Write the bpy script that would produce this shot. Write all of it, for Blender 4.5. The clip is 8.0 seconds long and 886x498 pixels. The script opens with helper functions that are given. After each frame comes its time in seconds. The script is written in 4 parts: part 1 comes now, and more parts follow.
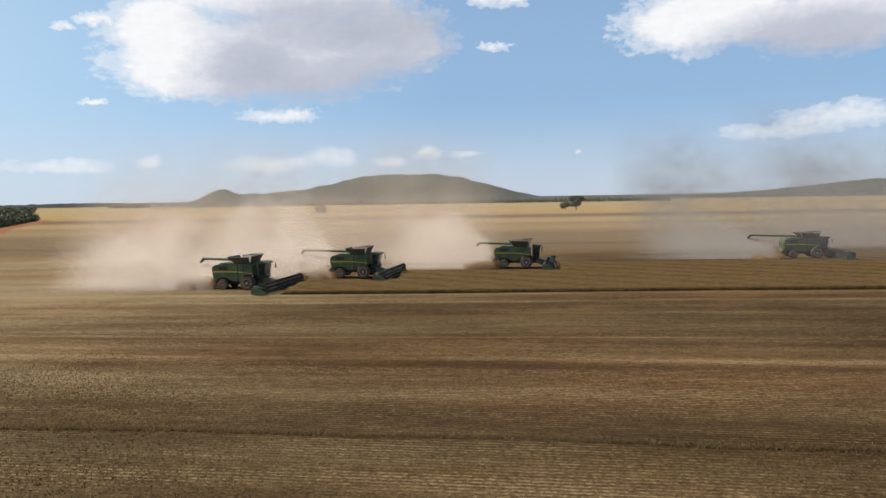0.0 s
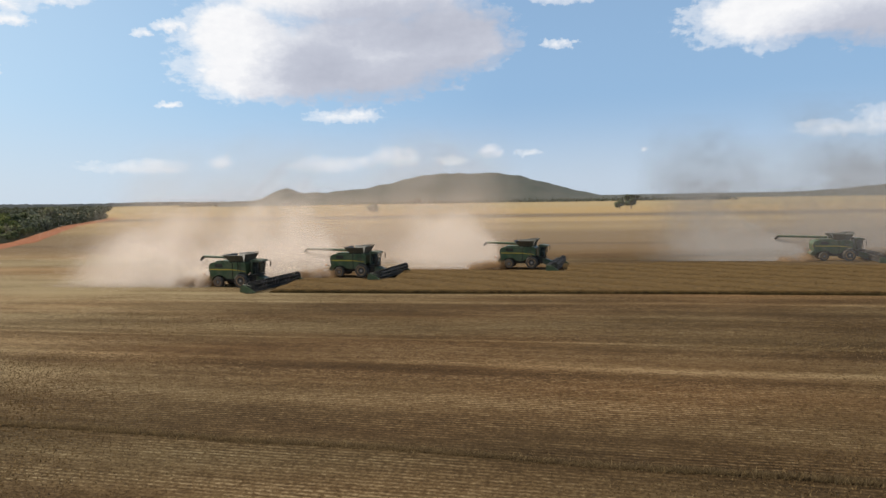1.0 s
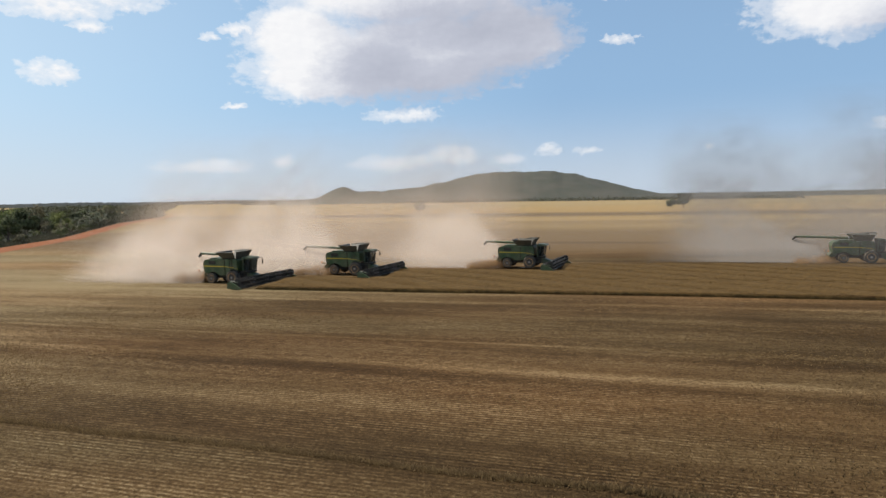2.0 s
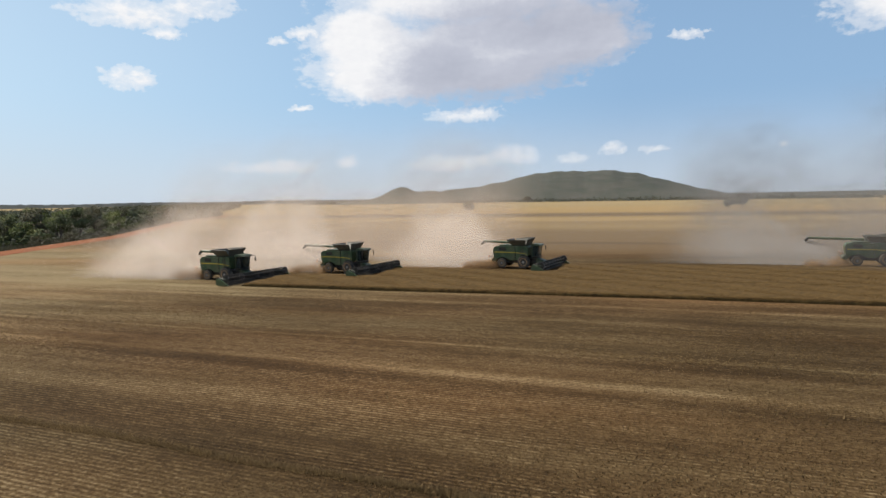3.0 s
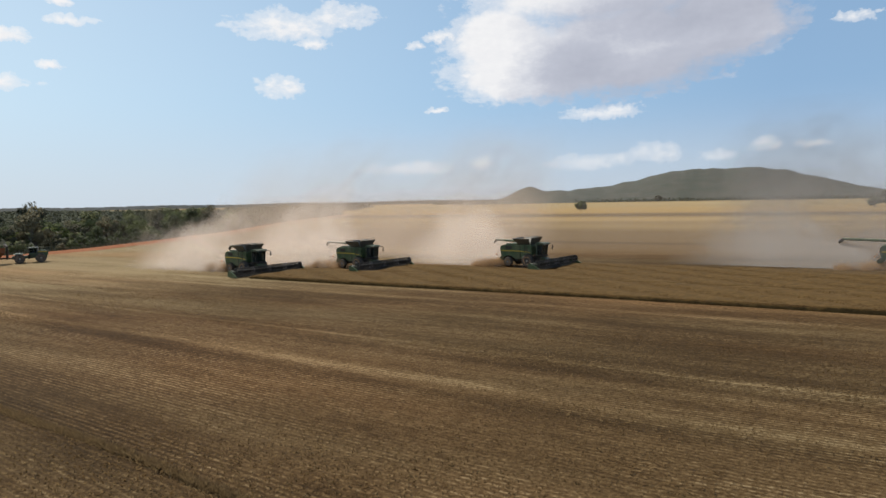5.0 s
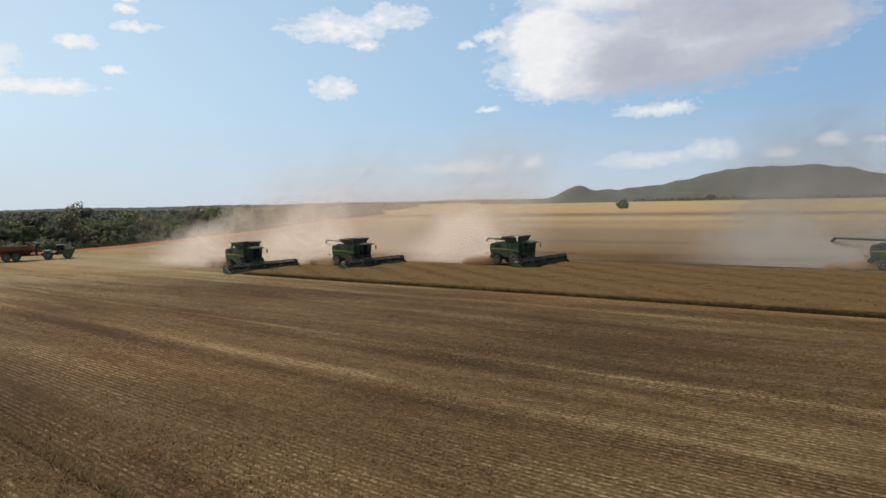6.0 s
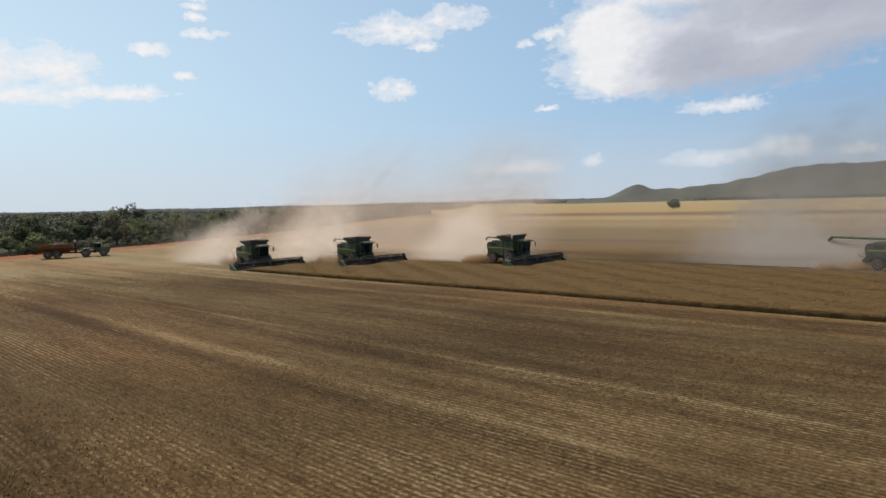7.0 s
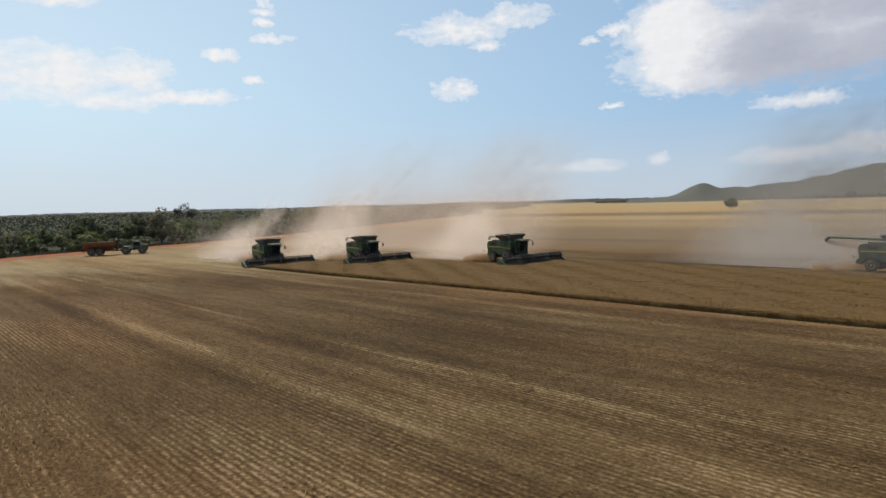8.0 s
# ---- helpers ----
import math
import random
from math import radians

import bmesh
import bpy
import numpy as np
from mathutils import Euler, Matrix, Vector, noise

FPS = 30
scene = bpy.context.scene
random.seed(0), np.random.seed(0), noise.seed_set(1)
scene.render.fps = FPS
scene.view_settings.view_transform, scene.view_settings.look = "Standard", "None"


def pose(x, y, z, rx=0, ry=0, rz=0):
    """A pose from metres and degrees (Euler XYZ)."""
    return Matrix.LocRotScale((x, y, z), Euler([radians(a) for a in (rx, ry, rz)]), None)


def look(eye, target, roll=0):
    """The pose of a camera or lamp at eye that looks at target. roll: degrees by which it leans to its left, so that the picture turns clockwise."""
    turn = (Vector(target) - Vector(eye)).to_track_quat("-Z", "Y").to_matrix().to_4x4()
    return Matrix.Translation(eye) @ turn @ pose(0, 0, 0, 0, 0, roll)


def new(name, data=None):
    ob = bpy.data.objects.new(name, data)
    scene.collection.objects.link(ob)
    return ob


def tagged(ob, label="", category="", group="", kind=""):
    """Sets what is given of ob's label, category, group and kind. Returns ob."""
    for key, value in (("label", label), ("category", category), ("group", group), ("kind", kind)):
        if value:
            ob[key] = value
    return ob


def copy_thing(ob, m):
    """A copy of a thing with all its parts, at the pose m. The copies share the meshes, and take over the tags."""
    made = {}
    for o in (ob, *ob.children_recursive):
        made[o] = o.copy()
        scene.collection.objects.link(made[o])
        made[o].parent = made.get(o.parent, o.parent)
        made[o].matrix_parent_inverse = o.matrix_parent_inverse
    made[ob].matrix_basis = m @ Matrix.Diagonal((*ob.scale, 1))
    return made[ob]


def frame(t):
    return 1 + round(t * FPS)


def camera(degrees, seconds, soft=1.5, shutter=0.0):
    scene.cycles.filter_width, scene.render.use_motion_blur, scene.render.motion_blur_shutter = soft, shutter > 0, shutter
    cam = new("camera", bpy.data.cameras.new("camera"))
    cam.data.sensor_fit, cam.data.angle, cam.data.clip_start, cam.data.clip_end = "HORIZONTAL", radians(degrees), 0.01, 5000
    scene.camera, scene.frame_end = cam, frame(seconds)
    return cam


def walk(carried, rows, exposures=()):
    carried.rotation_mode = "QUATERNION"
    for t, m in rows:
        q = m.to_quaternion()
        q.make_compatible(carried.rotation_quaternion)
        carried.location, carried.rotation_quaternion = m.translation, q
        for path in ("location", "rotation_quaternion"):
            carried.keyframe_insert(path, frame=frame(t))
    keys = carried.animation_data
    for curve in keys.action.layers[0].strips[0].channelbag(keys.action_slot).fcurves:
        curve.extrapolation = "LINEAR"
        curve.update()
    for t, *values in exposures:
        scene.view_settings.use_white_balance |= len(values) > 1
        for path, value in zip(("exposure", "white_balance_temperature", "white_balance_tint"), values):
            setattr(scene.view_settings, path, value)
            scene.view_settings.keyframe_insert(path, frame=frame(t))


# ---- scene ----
cam = camera(67.9, 8.0, soft=1.5)
METRES, EYE, TILT, LEAN, TURN = 81.4, 11.87, -4.35, 0.95, 0.0
ROWS = [
    (0.0, 0.0, 0.0, 0.0, 0.0, 0.0, -0.0),
    (0.5, 0.0562, 0.0112, 0.0011, 2.66, -0.08, -0.21),
    (1.0, 0.1153, 0.0221, 0.0017, 5.33, -0.12, -0.39),
    (1.5, 0.1719, 0.0323, 0.0025, 7.76, -0.22, -0.57),
    (3.0, 0.3619, 0.0674, 0.0046, 15.6, -0.4, -1.11),
    (3.5, 0.425, 0.0804, 0.0052, 18.23, -0.46, -1.24),
    (4.0, 0.4869, 0.0942, 0.0059, 21.13, -0.54, -1.39),
    (4.5, 0.5469, 0.1095, 0.0064, 24.41, -0.61, -1.55),
    (6.0, 0.7238, 0.1657, 0.0081, 31.53, -0.88, -1.82),
    (6.5, 0.783, 0.1874, 0.0087, 33.93, -0.96, -1.85),
    (7.0, 0.8423, 0.2113, 0.0096, 36.59, -1.05, -1.88),
    (7.5, 0.9011, 0.2374, 0.0111, 39.26, -1.15, -1.93),
    (8.0, 0.9598, 0.2654, 0.0132, 41.92, -1.26, -2.01),
]
walk(cam, [(t, pose(0, 0, EYE, TILT, LEAN, TURN) @ pose(METRES * x, METRES * y, METRES * z, 90 + pitch, roll, yaw)) for t, x, y, z, yaw, pitch, roll in ROWS],
     [(0.0, 0.07), (4.0, 0.0), (8.0, -0.07)])

# ---- world, sun ----
SUN_AZ, SUN_EL = radians(-74), radians(50)  # azimuth from +y towards +x
BIG_CLOUDS = [  # azimuth, elevation, half width, height above and below that line, in degrees
    (-19.5, 10.2, 8.0, 5.0, 2.2), (-22.0, 13.0, 5.2, 3.6, 2.4), (-12.0, 11.5, 9.6, 5.6, 3.3), (-4.6, 13.0, 6.0, 4.0, 2.6), (-13.0, 16.8, 12.6, 3.0, 3.0),
    (22.0, 13.4, 8.0, 3.0, 2.5), (30.5, 12.4, 7.5, 3.0, 2.4),
]
CLOUDS = BIG_CLOUDS + [
    (-13.3, 7.0, 3.4, 0.9, 0.45), (4.6, 12.6, 1.5, 0.5, 0.4), (5.0, 16.4, 2.8, 0.9, 0.9), (-29.2, 13.0, 0.9, 0.5, 0.4), (-27.2, 13.7, 1.7, 0.5, 0.4), (-27.7, 7.8, 1.2, 0.35, 0.25),
    (31.0, 5.5, 4.5, 1.3, 1.0), (26.5, 4.7, 4.0, 0.8, 0.6), (-30.0, 2.8, 4.6, 0.7, 0.45), (-23.9, 3.2, 0.9, 0.7, 0.4), (-14.5, 3.0, 4.2, 0.8, 0.6),
    (-9.5, 3.5, 2.3, 1.2, 0.7), (-4.5, 3.2, 1.4, 0.6, 0.4), (-1.2, 3.8, 1.0, 0.9, 0.5), (2.0, 3.7, 1.2, 0.45, 0.3), (11.7, 3.8, 0.5, 0.3, 0.2),
    (-40.4, 14.2, 4.5, 1.6, 0.9), (-35.3, 15.3, 3.0, 1.2, 0.9), (-38.0, 13.1, 1.6, 0.6, 0.45), (-40.6, 9.5, 2.1, 1.2, 0.8),
    (-56.3, 16.5, 0.9, 0.45, 0.3), (-56.7, 15.8, 1.2, 0.4, 0.3), (-56.6, 15.0, 1.0, 0.35, 0.3), (-56.0, 13.8, 2.1, 0.45, 0.4), (-60.0, 12.3, 1.5, 0.6, 0.4), (-57.4, 10.5, 1.1, 0.45, 0.3),
    (-72.0, 10.3, 5.0, 2.4, 2.2), (-66.6, 10.6, 3.2, 1.8, 1.4), (-77.5, 10.0, 4.0, 3.0, 2.0), (-68.0, 8.6, 3.0, 1.0, 0.9), (-62.6, 9.0, 4.2, 0.75, 0.55), (-71.8, 15.7, 3.2, 1.0, 0.6),
]


def link(tree, out, into):
    tree.links.new(out, into)


def math_node(tree, op, a, b=None, c=None, clamp=False):
    n = tree.nodes.new("ShaderNodeMath")
    n.operation, n.use_clamp = op, clamp
    for i, v in enumerate((a, b, c)):
        if v is None:
            continue
        if isinstance(v, (int, float)):
            n.inputs[i].default_value = v
        else:
            link(tree, v, n.inputs[i])
    return n.outputs[0]


def ramp(tree, fac, stops, smooth=False):
    n = tree.nodes.new("ShaderNodeValToRGB")
    n.color_ramp.interpolation = "EASE" if smooth else "LINEAR"
    els = n.color_ramp.elements
    while len(els) < len(stops):
        els.new(0.5)
    for e, (p, col) in zip(els, stops):
        e.position = p
        e.color = (*col, 1) if len(col) == 3 else col
    link(tree, fac, n.inputs[0])
    return n.outputs[0]


def noise_tex(tree, vec, scale, detail=3.0, rough=0.55, dist=0.0):
    n = tree.nodes.new("ShaderNodeTexNoise")
    n.inputs["Scale"].default_value, n.inputs["Detail"].default_value = scale, detail
    n.inputs["Roughness"].default_value, n.inputs["Distortion"].default_value = rough, dist
    link(tree, vec, n.inputs["Vector"])
    return n.outputs["Fac"]


def mix_col(tree, fac, a, b, mode="MIX"):
    n = tree.nodes.new("ShaderNodeMix")
    n.data_type, n.blend_type = "RGBA", mode
    for sock, v in ((n.inputs[0], fac), (n.inputs[6], a), (n.inputs[7], b)):
        if isinstance(v, (int, float)):
            sock.default_value = v
        elif isinstance(v, tuple):
            sock.default_value = (*v, 1)
        else:
            link(tree, v, sock)
    return n.outputs[2]


def combine_xyz(tree, x, y, z=0.0):
    n = tree.nodes.new("ShaderNodeCombineXYZ")
    for i, v in enumerate((x, y, z)):
        if isinstance(v, (int, float)):
            n.inputs[i].default_value = v
        else:
            link(tree, v, n.inputs[i])
    return n.outputs[0]


def heaps(g, az, el, clouds):
    """Rounded above, flatter below: how deep inside a cloud this direction lies."""
    total = None
    for a, e, w, up, down in clouds:
        dx = math_node(g, "MULTIPLY", math_node(g, "SUBTRACT", az, a), 1 / (w * 1.25))
        de = math_node(g, "SUBTRACT", el, e)
        dy = math_node(g, "MAXIMUM", math_node(g, "MULTIPLY", de, 1 / (up * 1.25)), math_node(g, "MULTIPLY", de, -1 / (down * 1.25)))
        r2 = math_node(g, "ADD", math_node(g, "MULTIPLY", dx, dx), math_node(g, "MULTIPLY", dy, dy))
        v = math_node(g, "SUBTRACT", 1.0, r2)
        total = v if total is None else math_node(g, "SMOOTH_MAX", total, v, 0.2)
    return math_node(g, "MAXIMUM", total, -1.2)


def cloud_group(name, clouds, detailed):
    """A node group: azimuth and elevation in degrees in, thickness of cloud out."""
    g = bpy.data.node_groups.new(name, "ShaderNodeTree")
    for socket in ("Az", "El"):
        g.interface.new_socket(socket, in_out="INPUT", socket_type="NodeSocketFloat")
    g.interface.new_socket("Density", in_out="OUTPUT", socket_type="NodeSocketFloat")
    gi, go = g.nodes.new("NodeGroupInput"), g.nodes.new("NodeGroupOutput")
    az, el = gi.outputs[0], gi.outputs[1]
    p = combine_xyz(g, az, math_node(g, "MULTIPLY", el, 1.7))
    warp = math_node(g, "SUBTRACT", noise_tex(g, p, 0.4, 3), 0.5)
    warp2 = math_node(g, "SUBTRACT", noise_tex(g, combine_xyz(g, el, az, 7.0), 0.45, 3), 0.5)
    curl = math_node(g, "SUBTRACT", noise_tex(g, p, 1.3, 3), 0.5)
    curl2 = math_node(g, "SUBTRACT", noise_tex(g, combine_xyz(g, el, az, 3.0), 1.5, 3), 0.5)
    azw = math_node(g, "MULTIPLY_ADD", curl, 1.5, math_node(g, "MULTIPLY_ADD", warp, 2.4, az))
    elw = math_node(g, "MULTIPLY_ADD", curl2, 0.8, math_node(g, "MULTIPLY_ADD", warp2, 0.8, el))
    total = heaps(g, azw, elw, clouds)
    if detailed:
        dens = math_node(g, "SUBTRACT", total, 0.26)
        for scale, detail, weight in ((0.36, 4, 1.3), (1.1, 4, 0.8), (3.0, 3, 0.12)):
            n = math_node(g, "SUBTRACT", noise_tex(g, p, scale, detail, 0.58), 0.5)
            dens = math_node(g, "MULTIPLY_ADD", n, weight, dens)
    else:
        n = math_node(g, "SUBTRACT", noise_tex(g, p, 0.3, 4, 0.55), 0.5)
        dens = math_node(g, "MULTIPLY_ADD", n, 0.45, math_node(g, "MAXIMUM", total, -0.3))
    link(g, dens, go.inputs[0])
    return g


def make_world():
    w = bpy.data.worlds.new("sky")
    scene.world = w
    w.use_nodes = True
    t = w.node_tree
    t.nodes.clear()
    sky = t.nodes.new("ShaderNodeTexSky")
    sky.sky_type, sky.sun_disc = "NISHITA", False
    sky.sun_elevation, sky.sun_rotation = SUN_EL, SUN_AZ
    sky.altitude, sky.air_density, sky.dust_density, sky.ozone_density = 1200, 1.0, 1.6, 2.0
    co = t.nodes.new("ShaderNodeTexCoord")
    sep = t.nodes.new("ShaderNodeSeparateXYZ")
    link(t, co.outputs["Generated"], sep.inputs[0])
    az = math_node(t, "MULTIPLY", math_node(t, "ARCTAN2", sep.outputs[0], sep.outputs[1]), 57.2958)
    el = math_node(t, "MULTIPLY", math_node(t, "ARCSINE", sep.outputs[2]), 57.2958)
    fine, bulk = cloud_group("cloud_detail", CLOUDS, True), cloud_group("cloud_bulk", BIG_CLOUDS, False)
    d = []
    for grp, da, de in ((fine, 0, 0), (fine, -0.35, 0.3), (bulk, -7.0, 2.6), (bulk, 0, 0)):
        n = t.nodes.new("ShaderNodeGroup")
        n.node_tree = grp
        link(t, math_node(t, "ADD", az, da), n.inputs[0])
        link(t, math_node(t, "ADD", el, de), n.inputs[1])
        d.append(n.outputs[0])
    mask = ramp(t, d[0], [(0.0, (0, 0, 0)), (0.3, (0.45, 0.45, 0.45)), (0.85, (1, 1, 1))], True)
    mask = math_node(t, "MAXIMUM", mask, ramp(t, d[3], [(0.42, (0, 0, 0)), (0.8, (1, 1, 1))], True))
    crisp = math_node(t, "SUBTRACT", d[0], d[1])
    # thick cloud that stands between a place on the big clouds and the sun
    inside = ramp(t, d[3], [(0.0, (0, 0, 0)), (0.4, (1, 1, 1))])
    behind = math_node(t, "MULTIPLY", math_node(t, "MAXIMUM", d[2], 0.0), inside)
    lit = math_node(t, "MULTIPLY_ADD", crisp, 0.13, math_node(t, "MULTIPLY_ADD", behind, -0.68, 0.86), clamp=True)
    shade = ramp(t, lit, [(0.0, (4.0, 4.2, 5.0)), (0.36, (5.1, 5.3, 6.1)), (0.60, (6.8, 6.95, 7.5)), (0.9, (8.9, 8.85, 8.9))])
    amount = math_node(t, "MULTIPLY", mask, ramp(t, math_node(t, "MULTIPLY", el, 0.1), [(0.1, (0.3, 0.3, 0.3)), (0.4, (0.6, 0.6, 0.6)), (0.55, (0.62, 0.62, 0.62)), (0.8, (0.97, 0.97, 0.97))]))
    # a pale, dusty veil, thickest low over the land and towards the sun
    veil = ramp(t, math_node(t, "MULTIPLY", el, 1 / 30.0), [(0.0, (0.92, 0.92, 0.92)), (0.3, (0.85, 0.85, 0.85)), (0.6, (0.7, 0.7, 0.7)), (1.0, (0.3, 0.3, 0.3))])
    sunward = ramp(t, math_node(t, "MULTIPLY_ADD", az, -1 / 80.0, 0.0), [(0.0, (2.8, 4.5, 6.7)), (0.3, (3.7, 5.6, 7.7)), (0.9, (6.4, 8.1, 9.2))])
    low = ramp(t, math_node(t, "MULTIPLY", el, 1 / 9.0), [(0.0, (0.75, 0.75, 0.75)), (1.0, (0, 0, 0))], True)
    sunward = mix_col(t, low, sunward, (5.7, 6.4, 7.3))
    base = mix_col(t, veil, sky.outputs[0], sunward)
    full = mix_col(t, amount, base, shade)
    bg = t.nodes.new("ShaderNodeBackground")
    bg.inputs["Strength"].default_value = 0.105
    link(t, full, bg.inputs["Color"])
    out = t.nodes.new("ShaderNodeOutputWorld")
    link(t, bg.outputs[0], out.inputs["Surface"])


make_world()
sun = new("sun", bpy.data.lights.new("sun", "SUN"))
sun.data.energy, sun.data.angle, sun.data.color = 4.8, radians(0.6), (1.0, 0.93, 0.83)
sun.matrix_world = look((0, 0, 0), (-math.sin(SUN_AZ) * math.cos(SUN_EL), -math.cos(SUN_AZ) * math.cos(SUN_EL), -math.sin(SUN_EL)))
sun.location = (-60, -10, 60)
scene.cycles.transparent_max_bounces = 24


# ---- materials ----
def material(name, col, rough=0.6, metal=0.0, vary=0.25, scale=3.0, bump=0.0, bump_scale=30.0, dust=0.0, gloss=0.5):
    """Painted or plain surface with two scales of variation; dust: how much field dust lies on it."""
    m = bpy.data.materials.new(name)
    m.use_nodes = True
    t = m.node_tree
    b = t.nodes["Principled BSDF"]
    co = t.nodes.new("ShaderNodeTexCoord").outputs["Object"]
    n1, n2 = noise_tex(t, co, scale, 4), noise_tex(t, co, scale * 9, 3)
    f = math_node(t, "MULTIPLY_ADD", n2, 0.4, math_node(t, "MULTIPLY", n1, 0.8))
    dark = tuple(c * (1 - vary) for c in col)
    light = tuple(min(1, c * (1 + vary)) for c in col)
    c = ramp(t, f, [(0.35, dark), (0.8, light)])
    if dust:
        dm = math_node(t, "MULTIPLY", ramp(t, noise_tex(t, co, scale * 0.7, 5, 0.65), [(0.35, (0, 0, 0)), (0.75, (1, 1, 1))]), dust)
        c = mix_col(t, dm, c, (0.33, 0.24, 0.15))
    link(t, c, b.inputs["Base Color"])
    r = math_node(t, "MULTIPLY_ADD", n1, 0.25, rough - 0.12, clamp=True)
    link(t, r, b.inputs["Roughness"])
    b.inputs["Metallic"].default_value = metal
    b.inputs["Specular IOR Level"].default_value = gloss
    if bump:
        bn = t.nodes.new("ShaderNodeBump")
        bn.inputs["Strength"].default_value, bn.inputs["Distance"].default_value = bump, 0.02
        link(t, noise_tex(t, co, bump_scale, 4), bn.inputs["Height"])
        link(t, bn.outputs[0], b.inputs["Normal"])
    return m


def stuff_material(name, stops, trans=0.25, rough=0.8, patch=None, upright=False, each=False):
    """Leaves, stalks: colour by island, some light comes through."""
    m = bpy.data.materials.new(name)
    m.use_nodes = True
    t = m.node_tree
    b = t.nodes["Principled BSDF"]
    ge = t.nodes.new("ShaderNodeNewGeometry")
    c = ramp(t, ge.outputs["Random Per Island"], stops)
    if each:  # from plant to plant
        own = t.nodes.new("ShaderNodeObjectInfo").outputs["Random"]
        c = mix_col(t, 1.0, c, ramp(t, own, [(0.0, (0.55, 0.6, 0.6)), (0.5, (0.95, 0.95, 0.9)), (1.0, (1.45, 1.35, 1.2))]), "MULTIPLY")
    if patch:
        c = mix_col(t, ramp(t, noise_tex(t, ge.outputs["Position"], patch[0], 4), [(0.4, (0, 0, 0)), (0.65, (1, 1, 1))]), c, patch[1])
    link(t, c, b.inputs["Base Color"])
    b.inputs["Roughness"].default_value = rough
    b.inputs["Specular IOR Level"].default_value = 0.08
    tr = t.nodes.new("ShaderNodeBsdfTranslucent")
    link(t, c, tr.inputs["Color"])
    if upright:  # thin stalks take light like the mat that they form
        for sock, way in ((b.inputs["Normal"], 1.0), (tr.inputs["Normal"], -1.0)):
            link(t, combine_xyz(t, -0.25 * way, -0.25 * way, 0.9 * way), sock)
    mx = t.nodes.new("ShaderNodeMixShader")
    mx.inputs[0].default_value = trans
    link(t, b.outputs[0], mx.inputs[1])
    link(t, tr.outputs[0], mx.inputs[2])
    link(t, mx.outputs[0], t.nodes["Material Output"].inputs["Surface"])
    return m


def field_coords(t):
    """Position, and the field's own lanes: v runs across the drilled rows, u along them."""
    ge = t.nodes.new("ShaderNodeNewGeometry")
    sep = t.nodes.new("ShaderNodeSeparateXYZ")
    link(t, ge.outputs["Position"], sep.inputs[0])
    x, y = sep.outputs[0], sep.outputs[1]
    xc = math_node(t, "MINIMUM", math_node(t, "MAXIMUM", x, -200.0), 220.0)
    v = math_node(t, "DIVIDE", math_node(t, "MULTIPLY_ADD", xc, 0.168, y), math_node(t, "MULTIPLY_ADD", xc, 0.0014, 1.0))
    return ge.outputs["Position"], x, y, v


